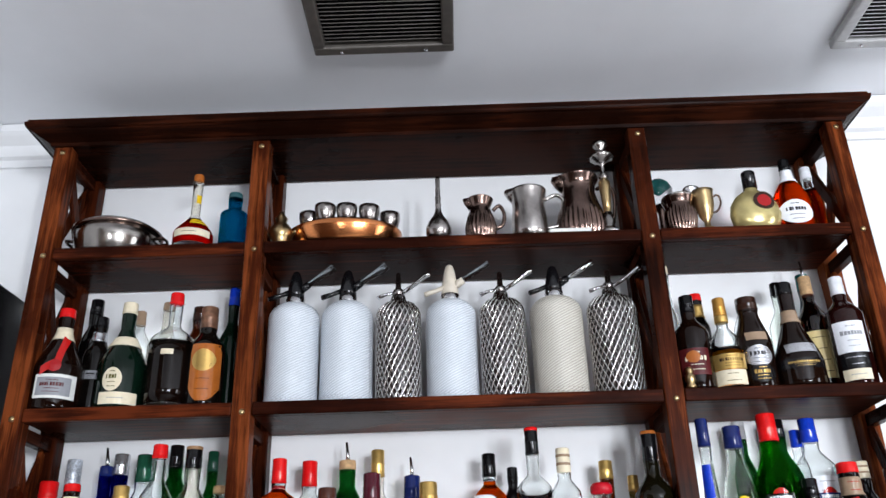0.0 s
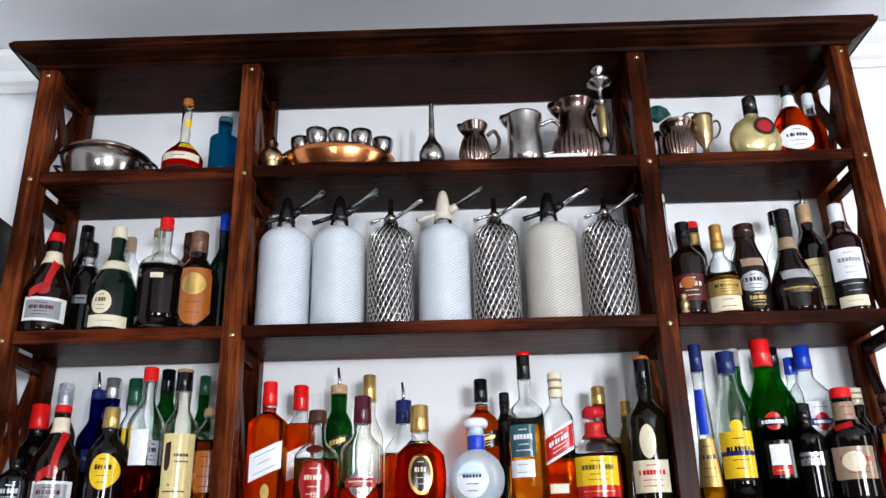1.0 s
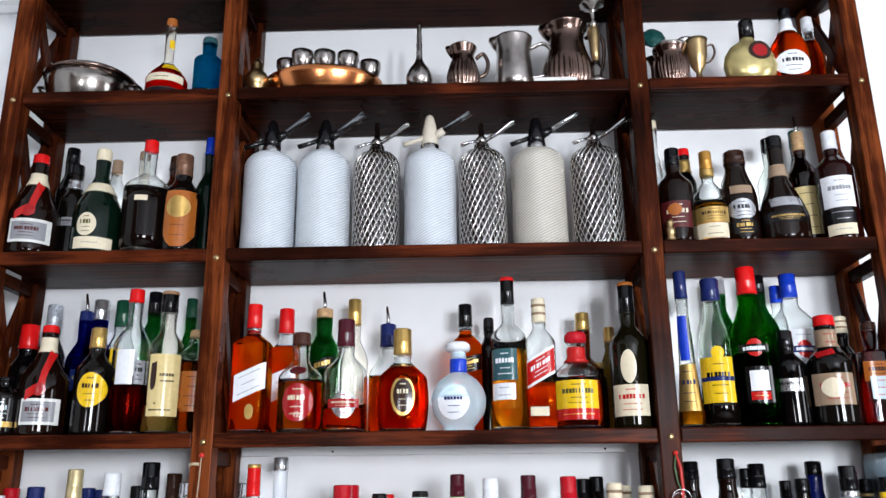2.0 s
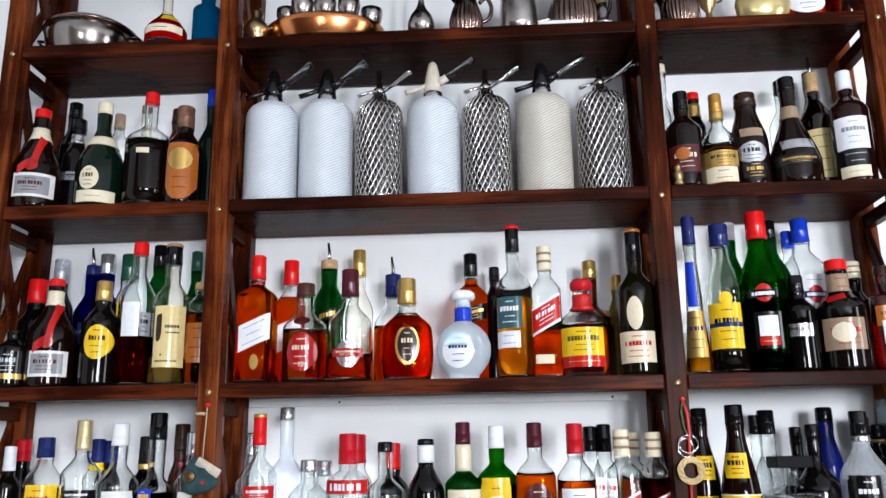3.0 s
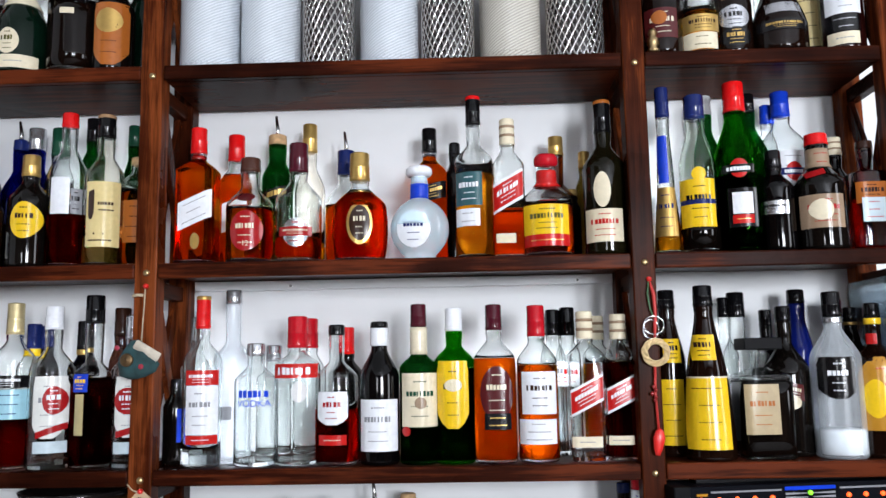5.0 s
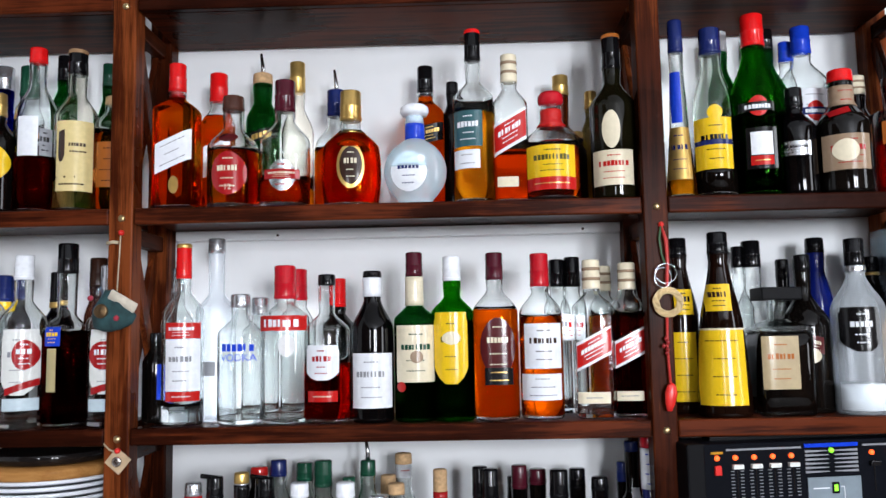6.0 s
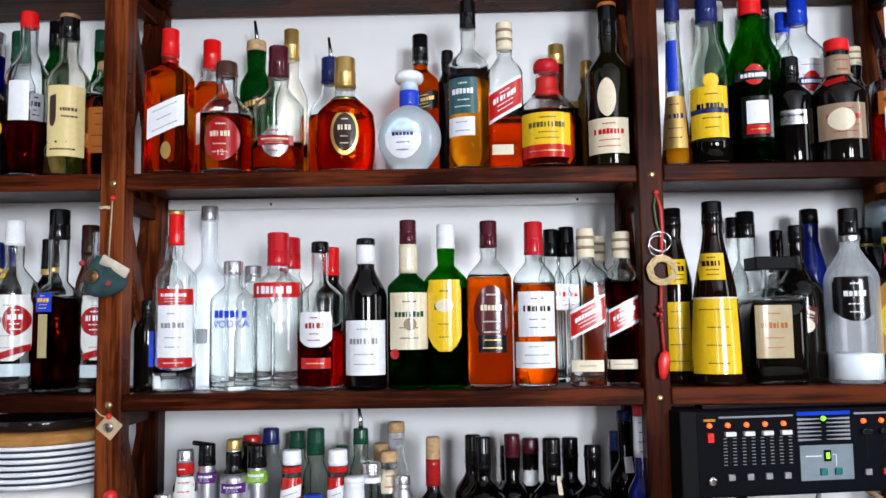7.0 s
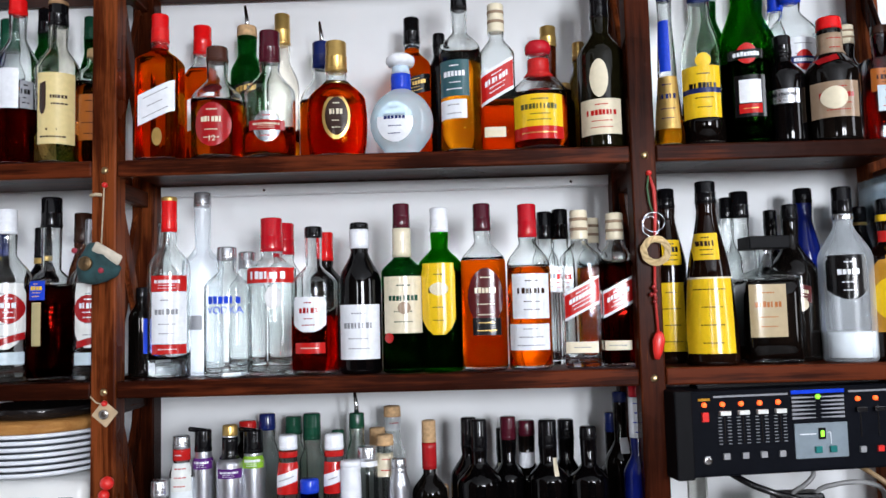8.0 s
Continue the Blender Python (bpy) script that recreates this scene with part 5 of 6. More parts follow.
COVER_BLUE = mesh_cover("blue_white_mesh", (0.74, 0.79, 0.84), (0.52, 0.57, 0.63))
COVER_CREAM = mesh_cover("cream_mesh", (0.66, 0.63, 0.56), (0.42, 0.39, 0.33))
SMOKE = thin_glass("smoky_siphon_glass", (0.38, 0.34, 0.33))
WIRE = plain("siphon_wire", (0.60, 0.58, 0.56), 0.26, 1.0, 0.15, 80)


def siphon(x, R, kind, hb, ht):
    """kind: the colour of the head, or 'wire' for the metal-netted ones. hb: height of the glass, ht: of the head's tip."""
    label = {"black": "soda siphon in pale blue mesh with black head", "ivory": "soda siphon in pale blue mesh with ivory head",
             "cream": "soda siphon in cream mesh cover with black head", "wire": "smoked glass soda siphon in silver wire net"}[kind]
    ob = thing("soda_siphon", label, "soda siphon", "soda siphons in a row", at=(x, 0.075, 2.1035))
    wire = kind == "wire"
    rn = 0.017
    zs = hb - 0.040

    def rad(z):
        if z < zs:
            return R - 0.004 * max(0, 1 - z / 0.008) ** 2
        t = min(1, (z - zs) / (hb - zs))
        return rn + (R - rn) * max(0.0, 1 - t ** 2.0) ** 0.60
    zz = [0, 0.002, 0.005, 0.009, 0.05, 0.1, 0.15] + [zs + (hb - zs) * k / 10 for k in range(11)]
    prof = [(rad(v), v) for v in zz]
    if wire:
        part("glass_body", lathe_bm([(r - 0.0018, v + 0.0005) for r, v in prof], 32), SMOKE, ob, "smoked glass bottle")
        net = bmesh.new()
        for s in (1, -1):
            for k in range(26):
                a0 = 2 * math.pi * k / 26
                pts = []
                for i in range(23):
                    v = 0.004 + (hb - 0.012) * i / 22
                    a = a0 + s * 2.1 * i / 22
                    r = rad(v) - (0.0002 if s > 0 else 0.0010)
                    pts.append((r * math.cos(a), r * math.sin(a), v))
                tube_bm(pts, 0.0021 if s > 0 else 0.0015, 4, net, False)
        part("wire_net", net, WIRE, ob, "crossed silver wire net")
        part("collar", lathe_bm([(0.030, hb - 0.020), (0.027, hb - 0.006), (0.019, hb), (0.017, hb + 0.012), (0.015, hb + 0.016)], 20), PEWTER, ob)
        head = part("head", lathe_bm([(0.012, hb + 0.014), (0.012, hb + 0.030), (0.007, hb + 0.034), (0.0055, ht - 0.003), (0.003, ht)], 16), PEWTER, ob)
        part("spout", tube_bm([(0.006, -0.004, hb + 0.020), (0.035, -0.012, hb + 0.036), (0.066, -0.020, hb + 0.058), (0.074, -0.022, hb + 0.060)], [0.005, 0.0045, 0.006, 0.0055], 10), CHROME, head)
        part("lever", tube_bm([(-0.004, -0.004, hb + 0.024), (-0.030, -0.010, hb + 0.016), (-0.047, -0.012, hb + 0.008)], [0.004, 0.0036, 0.005], 8), CHROME, head)
        return ob
    cover = COVER_CREAM if kind == "cream" else COVER_BLUE
    part("mesh_cover", lathe_bm(prof, 36), cover, ob, "woven plastic mesh cover")
    foot = bmesh.new()
    for row in range(3):
        for k in range(34):
            a = 2 * math.pi * (k + 0.5 * row) / 34
            r, v = R - (0.0014 if row == 0 else 0.0005), 0.0045 + 0.0048 * row
            tube_bm([(r * math.cos(a), r * math.sin(a), v - 0.0012), (r * math.cos(a + .03), r * math.sin(a + .03), v + 0.0012)], 0.0017, 5, foot)
    part("foot_beads", foot, cover, ob)
    head_mat = CREAMPLASTIC if kind == "ivory" else BLACKPLASTIC
    part("collar", lathe_bm([(0.0205, hb - 0.004), (0.0215, hb), (0.0215, hb + 0.012), (0.0195, hb + 0.015)], 20), STEEL, ob)
    k = ht - hb - 0.014
    head = part("head", lathe_bm([(0.0200, hb + 0.014), (0.0195, hb + 0.014 + k * 0.2), (0.0165, hb + 0.014 + k * 0.5), (0.012, hb + 0.014 + k * 0.8),
                                  (0.0085, ht - 0.004), (0.004, ht)], 20), head_mat, ob)
    z = hb + 0.014 + k * 0.28
    part("spout_base", tube_bm([(0.012, -0.004, z), (0.032, -0.010, z + 0.012)], [0.0095, 0.0085], 10), head_mat, head)
    part("spout", tube_bm([(0.030, -0.009, z + 0.011), (0.058, -0.018, z + 0.026), (0.092, -0.028, z + 0.045)], [0.0062, 0.0075 if kind == "black" else 0.006, 0.0105 if kind == "black" else 0.0065], 12),
         CLEARPLASTIC if kind == "black" else (CLEARPLASTIC if kind == "ivory" else CHROME), head, "clear pouring spout" if kind in ("black", "ivory") else "")
    part("lever", tube_bm([(-0.010, -0.004, z - 0.002), (-0.032, -0.012, z - 0.014), (-0.058, -0.020, z - 0.026)], [0.0065, 0.0055, 0.0062], 8), head_mat, head)
    return ob


siphon(-0.369, 0.0585, "black", 0.243, 0.325)
siphon(-0.247, 0.0585, "black", 0.243, 0.324)
siphon(-0.1295, 0.051, "wire", 0.240, 0.314)
siphon(-0.0095, 0.0578, "ivory", 0.240, 0.330)
siphon(0.1075, 0.052, "wire", 0.240, 0.308)
siphon(0.231, 0.060, "cream", 0.239, 0.318)
siphon(0.359, 0.0555, "wire", 0.240, 0.303)

# ---- metalware on the top shelf ----
TOP = 2.4785


def vessel(name, label, category, x, y, profile, material, seg=28, flute=None, z=TOP, d=1.0, tall=1.0):
    ob = thing(name, label, category, "metalware on the top shelf", at=(x, y, z))
    rows = [(r, v * tall) for r, v in profile]
    if flute:
        rows = [(q.x, q.y) for q in smooth_path([(r, v, 0) for r, v in rows], 4)]
        seg = flute[0] * 6
    part("body", lathe_bm(rows, seg, flute=flute, d=d), material, ob)
    return ob


DARKSTEEL = plain("dull_steel", (0.30, 0.28, 0.26), 0.2, 1.0, 0.4, 24)
pot = vessel("serving_dish", "round lidded steel serving dish with dark rim", "dish", -0.822, 0.108,
             [(0.088, 0), (0.093, 0.004), (0.100, 0.050), (0.102, 0.072), (0.098, 0.073)], DARKSTEEL, 36)
part("rim", lathe_bm([(0.100, 0.070), (0.106, 0.072), (0.107, 0.077), (0.102, 0.080)], 36), DARKSILVER, pot)
part("lid", lathe_bm([(0.103, 0.079), (0.095, 0.086), (0.060, 0.096), (0.012, 0.100)], 36), STEEL, pot)
part("lid_knob", tube_bm(arc_points((0, 0, 0.100), 0.012, 0, 180, 10), 0.003, 6), STEEL, pot)
for s in (-1, 1):
    part("handle", tube_bm([(s * 0.098, -0.02, 0.055), (s * 0.118, -0.018, 0.058), (s * 0.122, 0, 0.058), (s * 0.118, 0.018, 0.058), (s * 0.098, 0.02, 0.055)], 0.004, 6), DARKSILVER, pot)

dish = thing("copper_pan", "shallow oval polished copper pan with brass handles", "pan", "metalware on the top shelf", at=(-0.262, 0.108, TOP))
part("body", lathe_bm([(0.098, 0), (0.108, 0.003), (0.122, 0.018), (0.135, 0.044), (0.140, 0.056), (0.138, 0.058), (0.130, 0.052)], 44, d=0.72), COPPER, dish)
part("handle", tube_bm([(-0.128, -0.03, 0.042), (-0.150, -0.026, 0.050), (-0.158, 0, 0.052), (-0.150, 0.026, 0.050), (-0.128, 0.03, 0.042)], 0.006, 8), BRASS, dish, "brass loop handle")
CUP_ROWS = [(0.013, 0), (0.016, 0.002), (0.022, 0.012), (0.0255, 0.030), (0.0255, 0.042), (0.0240, 0.0425), (0.0225, 0.030), (0.010, 0.010)]
part("lid", lathe_bm([(0.134, 0.056), (0.132, 0.0615), (0.050, 0.064)], 44, d=0.72), DARKSILVER, dish, "flat dark metal lid")
cup = vessel("metal_cup", "small round tarnished silver cup on the copper pan", "cup", -0.302, 0.045, CUP_ROWS, PEWTER, 22, z=TOP + 0.0645)
cup["group"] = "silver cups on the copper pan"
for cx, cy, cz in ((-0.346, 0.085, 0.0645), (-0.251, 0.050, 0.0645), (-0.198, 0.058, 0.0645), (-0.152, 0.100, 0.0645)):
    copy_thing(cup, pose(cx, cy, TOP + cz, 0, 0, cx * 900))
ewer = vessel("brass_ewer", "small worn brass ewer beside the post", "ewer", -0.408, 0.055,
              [(0.020, 0), (0.022, 0.003), (0.014, 0.010), (0.026, 0.028), (0.031, 0.042), (0.022, 0.060), (0.012, 0.070), (0.015, 0.082), (0.009, 0.090), (0.004, 0.100)], BRASS, 20)
part("spout", tube_bm([(0.024, 0, 0.04), (0.040, 0, 0.050), (0.048, 0, 0.066)], [0.006, 0.005, 0.004], 8), BRASS, ewer)
vase = vessel("bottle_vase", "onion-shaped tarnished silver vase with thin neck", "vase", -0.031, 0.036,
              [(0.016, 0), (0.022, 0.003), (0.030, 0.020), (0.0305, 0.036), (0.024, 0.055), (0.013, 0.072), (0.008, 0.086), (0.0065, 0.100), (0.008, 0.106), (0.006, 0.112),
               (0.0075, 0.128), (0.0055, 0.136), (0.0065, 0.150), (0.005, 0.160), (0.006, 0.182), (0.004, 0.192)], PEWTER, 24, tall=0.9)


def jug(label, x, y, rows, material, hx, h0, h1, hr, flute=None, lip=True):
    ob = vessel("jug", label, "jug", x, y, rows, material, 30, flute)
    pts = [(hx, 0, h1), (hx + hr * 0.6, 0, h1 + 0.012), (hx + hr, 0, h1 - 0.006), (hx + hr, 0, (h0 + h1) / 2), (hx + hr * 0.7, 0, h0 + 0.008), (hx - 0.004, 0, h0)]
    part("handle", tube_bm(smooth_path(pts, 5), 0.0048, 8), material, ob)
    if lip:
        rt, zt = rows[-3][0], rows[-3][1]
        part("lip", tube_bm([(-rt * 0.55, 0, zt - 0.012), (-rt * 0.95, 0, zt - 0.002), (-rt * 1.22, 0, zt + 0.004)], [rt * 0.5, rt * 0.34, rt * 0.12], 10), material, ob)
    return ob


jug("small fluted tarnished silver jug with handle", 0.069, 0.044,
    [(0.026, 0), (0.030, 0.002), (0.037, 0.020), (0.038, 0.035), (0.032, 0.060), (0.026, 0.078), (0.025, 0.088), (0.031, 0.104), (0.032, 0.108), (0.028, 0.107), (0.018, 0.08)],
    DARKSILVER, 0.030, 0.030, 0.080, 0.026, (22, 0.09, 0.006, 0.060))
jug("silver water jug with wide lip and handle", 0.186, 0.052,
    [(0.036, 0), (0.040, 0.002), (0.043, 0.020), (0.042, 0.060), (0.039, 0.085), (0.040, 0.102), (0.044, 0.126), (0.045, 0.130), (0.041, 0.129), (0.034, 0.09)],
    PEWTER, 0.040, 0.032, 0.108, 0.046)
jug("dark copper-toned jug fluted round its base", 0.311, 0.068,
    [(0.048, 0), (0.055, 0.003), (0.062, 0.025), (0.058, 0.060), (0.046, 0.100), (0.040, 0.128), (0.042, 0.148), (0.050, 0.164), (0.051, 0.168), (0.046, 0.167), (0.036, 0.13)],
    DARKSILVER, 0.044, 0.040, 0.140, 0.040, (30, 0.06, 0.004, 0.062))
card = tagged(part("paper_card", box_bm(0.226, 0.322, 0.010, 0.024, TOP, TOP + 0.011, 0.001), paint("offwhite"), smooth=False), "small white paper card lying on the shelf", "card")

candle = vessel("candlestick", "tall silver candlestick with brass stem", "candlestick", 0.370, 0.036,
                [(0.028, 0), (0.030, 0.004), (0.022, 0.012), (0.012, 0.024), (0.016, 0.036), (0.011, 0.046), (0.010, 0.060)], PEWTER, 24)
part("stem", lathe_bm([(0.0085, 0.058), (0.0105, 0.085), (0.0135, 0.125), (0.014, 0.140), (0.009, 0.150)], 18), BRASS, candle, "brass-gilt stem")
part("knop", lathe_bm([(0.008, 0.149), (0.012, 0.156), (0.006, 0.166), (0.005, 0.190), (0.012, 0.198), (0.028, 0.206), (0.031, 0.212), (0.028, 0.216), (0.010, 0.220),
                       (0.009, 0.232), (0.017, 0.240), (0.019, 0.252), (0.013, 0.256)], 22, flute=(11, 0.12, 0.203, 0.218)), PEWTER, candle)
bowl = vessel("sugar_bowl", "ribbed dark silver sugar bowl", "bowl", 0.543, 0.046,
              [(0.028, 0), (0.030, 0.003), (0.036, 0.018), (0.0385, 0.040), (0.034, 0.060), (0.036, 0.070), (0.040, 0.078), (0.037, 0.079), (0.030, 0.06)], DARKSILVER, 40, (26, 0.09, 0.008, 0.060), tall=1.15)
part("beaded_rim", lathe_bm([(0.038, 0.0895), (0.0415, 0.091), (0.0415, 0.096), (0.038, 0.097)], 40, flute=(40, 0.04, 0.0895, 0.0965)), PEWTER, bowl)
globe = thing("glass_paperweight", "clear glass globe with green leaf inside", "ornament", at=(0.531, 0.155, TOP))
part("globe", lathe_bm([(0.012, 0.132), (0.026, 0.138), (0.035, 0.160), (0.0355, 0.175), (0.030, 0.192), (0.018, 0.204), (0.006, 0.208)], 24), GLASS["clear"], globe)
part("leaf", lathe_bm([(0.003, 0.165), (0.022, 0.180), (0.028, 0.188), (0.008, 0.198)], 18, flute=(6, 0.55, 0.170, 0.194)), paint("tealcap"), globe, "green leaf")
part("stand", lathe_bm([(0.030, 0), (0.030, 0.010), (0.008, 0.030), (0.008, 0.110), (0.016, 0.134)], 16), DARKSILVER, globe)
trophy = vessel("loving_cup", "small brass-toned two-handled cup on foot", "cup", 0.599, 0.034,
                [(0.022, 0), (0.022, 0.003), (0.008, 0.012), (0.006, 0.022), (0.016, 0.036), (0.022, 0.058), (0.024, 0.084), (0.026, 0.090), (0.023, 0.089), (0.015, 0.05)], BRASS, 24, tall=1.18)
for s in (-1, 1):
    part("handle", tube_bm(smooth_path([(s * 0.023, 0, 0.092), (s * 0.036, 0, 0.096), (s * 0.040, 0, 0.076), (s * 0.030, 0, 0.056), (s * 0.019, 0, 0.050)]), 0.0025, 6), DARKSILVER, trophy)
ladle = thing("metal_ladle", "round polished silver ladle standing behind the cup", "ladle", at=(0.607, 0.130, TOP))
part("bowl", rotated(lathe_bm([(0.004, -0.012), (0.016, -0.009), (0.024, 0.0), (0.026, 0.008), (0.022, 0.006), (0.008, -0.004)], 22), pose(0, 0, 0.150, 75, 0, 0)), STEEL, ladle)
part("handle", tube_bm([(0, 0.004, 0.001), (0, 0.004, 0.130)], 0.004, 6), STEEL, ladle)

flask = thing("flask_bottle", "round gold-foil flask bottle with black cap", "bottle", at=(0.720, 0.046, TOP))
part("glass_body", lathe_bm([(0.034, 0), (0.042, 0.003), (0.056, 0.022), (0.0605, 0.045), (0.056, 0.070), (0.042, 0.092), (0.022, 0.106), (0.0155, 0.112), (0.0155, 0.122)], 32, d=0.55), plain("gold_glass", (0.60, 0.50, 0.22), 0.22, 0.6, 0.35, 30), flask)
part("cap", lathe_bm([(0.0165, 0.116), (0.0165, 0.156), (0.015, 0.160)], 20), BLACKPLASTIC, flask)
bm = bmesh.new()
patch(bm, lambda z: 0.0590, "oval", -0.012, 0.040, 0.046, 0.092, 0, 0.0012, 2, 0.55)
lab = part("label", bm, paint("umber"), flask)
bm = bmesh.new()
patch(bm, lambda z: 0.0590, "oval", -0.003, 0.031, 0.054, 0.084, 0, 0.0018, 2, 0.55)
part("print", bm, paint("crimson"), lab)
fig = tagged(part("figurine", lathe_bm([(0.011, 0), (0.012, 0.004), (0.008, 0.010), (0.0115, 0.018), (0.010, 0.028), (0.006, 0.032), (0.009, 0.038), (0.006, 0.046)], 14, center=(0.496, 0.012, 2.1035)), BRASS),
             "tiny gilt figurine on the shelf edge", "figurine")
for cx, lean in ((0.880, 8), (0.886, 12)):
    c = tagged(part("paper_card", box_bm(-0.013, 0.013, -0.0006, 0.0006, 0, 0.31), paint("white"), smooth=False), "white paper card leaning behind the bottles", "card")
    c.matrix_world = pose(cx, 0.196, 2.1035, -3, lean, 0)

# ---- ornaments hanging on the posts ----
REDPIN = plain("red_pin_plastic", (0.65, 0.02, 0.015), 0.3)
STRING = plain("jute_string", (0.45, 0.36, 0.24), 0.9, 0, 0.2, 300)


def pin(bm_z, x, parent, y=0.0):
    part("pin", rotated(lathe_bm([(0.004, -0.002), (0.0048, 0.002), (0.0045, 0.006), (0.002, 0.008)], 12), pose(x, y, bm_z, 90, 0, 0)), REDPIN, parent, "red push pin")


pouch = thing("hanging_pouch", "small teal and cream cloth charm hanging on a string", "charm")
pin(1.679, -0.454, pouch)
part("string", tube_bm([(-0.4545, -0.004, 1.678), (-0.4555, -0.005, 1.64), (-0.4570, -0.005, 1.61), (-0.4580, -0.006, 1.575)], 0.0013, 6), STRING, pouch)
part("knot", tube_bm([(-0.478, -0.004, 1.661), (-0.468, -0.006, 1.663), (-0.458, -0.005, 1.662)], 0.003, 6), STRING, pouch)
bm = lathe_bm([(0.004, -0.034), (0.016, -0.030), (0.026, -0.018), (0.032, 0.0), (0.036, 0.016), (0.030, 0.028), (0.008, 0.031)], 18, d=0.38)
for v in bm.verts:
    v.co += Vector((0.004 * noise.noise(v.co * 60), 0.004 * noise.noise(v.co * 55 + Vector((3, 1, 0))), 0.005 * noise.noise(v.co * 50 + Vector((9, 2, 5)))))
part("cloth", rotated(bm, pose(-0.462, -0.018, 1.541, 0, 52, 0)), plain("teal_cloth", (0.014, 0.045, 0.048), 0.9, 0, 0.85, 40, 0.5), pouch)
bm = bar_bm((-0.460, -0.030, 1.574), (-0.418, -0.024, 1.548), 0.018, 0.006, up=(0, 1, 0.3))
part("cream_flap", bm, plain("cream_cloth", (0.58, 0.52, 0.42), 0.9, 0, 0.2, 80, 0.3), pouch)
part("medallion", rotated(lathe_bm([(0.0115, -0.001), (0.012, 0.002), (0.010, 0.004), (0.006, 0.0035), (0.003, 0.005)], 20), pose(-0.472, -0.034, 1.545, 90, 0, 0)), plain("dark_bronze", (0.16, 0.10, 0.05), 0.35, 0.9, 0.5, 90), pouch, "round brass medallion")
for dx, dz in ((-0.022, 0.022), (0.022, -0.012)):
    part("flower", rotated(lathe_bm([(0.005, 0), (0.0045, 0.002), (0.002, 0.004)], 9), pose(-0.470 + dx, -0.030, 1.545 + dz, 90, 0, 0)), plain("red_felt", (0.35, 0.03, 0.05), 0.9), pouch)

charm = thing("hanging_tag", "small diamond wooden tag with metal charm", "tag")
part("tag", rotated(box_bm(-0.016, 0.016, -0.003, 0, -0.016, 0.016, 0.001), pose(-0.452, -0.001, 1.297, 0, 40, 0)), plain("tag_wood", (0.46, 0.33, 0.20), 0.7, 0, 0.2), charm, smooth=False)
part("metal_charm", rotated(lathe_bm([(0.008, 0), (0.0085, 0.002), (0.006, 0.003)], 14), pose(-0.453, -0.004, 1.296, 90, 0, 0)), PEWTER, charm)
part("string", tube_bm([(-0.476, -0.004, 1.326), (-0.466, -0.005, 1.316), (-0.456, -0.006, 1.313)], 0.0013, 6), STRING, charm)
pin(1.314, -0.452, charm, -0.002)
ball = thing("hanging_bauble", "pair of small shiny red baubles on the post", "bauble")
for bx, bz, br in ((-0.444, 1.186, 0.011), (-0.450, 1.166, 0.009)):
    part("bauble", lathe_bm([(br * math.cos(radians(a)) + 0.0003, br * math.sin(radians(a))) for a in range(-85, 90, 17)], 16, center=(bx, -br - 0.001, bz)), REDPIN, ball)

rib = thing("hanging_ribbon", "red and green ribbon charm with straw ring", "charm")
pin(1.673, 0.462, rib)
REDRIB = plain("red_ribbon", (0.50, 0.03, 0.025), 0.5)
part("ribbon", tube_bm([(0.462, -0.005, 1.670), (0.468, -0.007, 1.645), (0.469, -0.007, 1.61), (0.467, -0.008, 1.585), (0.466, -0.008, 1.568)], [0.002, 0.0035, 0.003, 0.003, 0.002], 6), REDRIB, rib)
part("green_ribbon", tube_bm([(0.461, -0.005, 1.670), (0.457, -0.007, 1.648), (0.460, -0.007, 1.622), (0.465, -0.008, 1.605)], 0.0016, 6), plain("green_ribbon", (0.05, 0.12, 0.05), 0.6), rib)
part("wire_loop", tube_bm(arc_points((0.465, -0.010, 1.590), 0.018, 0, 360, 24, squash=0.9), 0.0008, 5), STEEL, rib)
part("wire_loop", tube_bm(arc_points((0.460, -0.009, 1.583), 0.014, 0, 360, 24, squash=1.2), 0.0008, 5), STEEL, rib)
bm = bmesh.new()
for k in range(7):
    r = 0.0155 + 0.0014 * k
    tube_bm([(0.466 + (r + 0.0006 * math.sin(a * 7 + k)) * math.cos(a), -0.011 + 0.001 * math.sin(a * 9 + k), 1.542 + r * math.sin(a)) for a in [2 * math.pi * i / 40 for i in range(41)]], 0.0016, 5, bm)
tagged(part("straw_ring", bm, plain("straw", (0.55, 0.40, 0.20), 0.7, 0, 0.25, 120), rib, "woven straw ring"), kind="stuff")
part("cord", tube_bm([(0.464, -0.008, 1.521), (0.462, -0.008, 1.47), (0.465, -0.008, 1.40)], 0.0024, 6), REDRIB, rib)
for k in range(5):
    part("bead", lathe_bm([(0.001, -0.004), (0.004, 0), (0.001, 0.004)], 10, center=(0.458 + 0.004 * math.sin(k * 2.3) + 0.002, -0.010, 1.482 - k * 0.006)), plain("red_bead", (0.30, 0.02, 0.02), 0.2), rib)
part("red_pendant", rotated(lathe_bm([(0.004, -0.024), (0.008, -0.012), (0.0105, 0.006), (0.007, 0.018), (0.002, 0.022)], 14, d=0.5), pose(0.463, -0.013, 1.388, 0, 8, 0)), REDPIN, rib, "red plastic pendant")

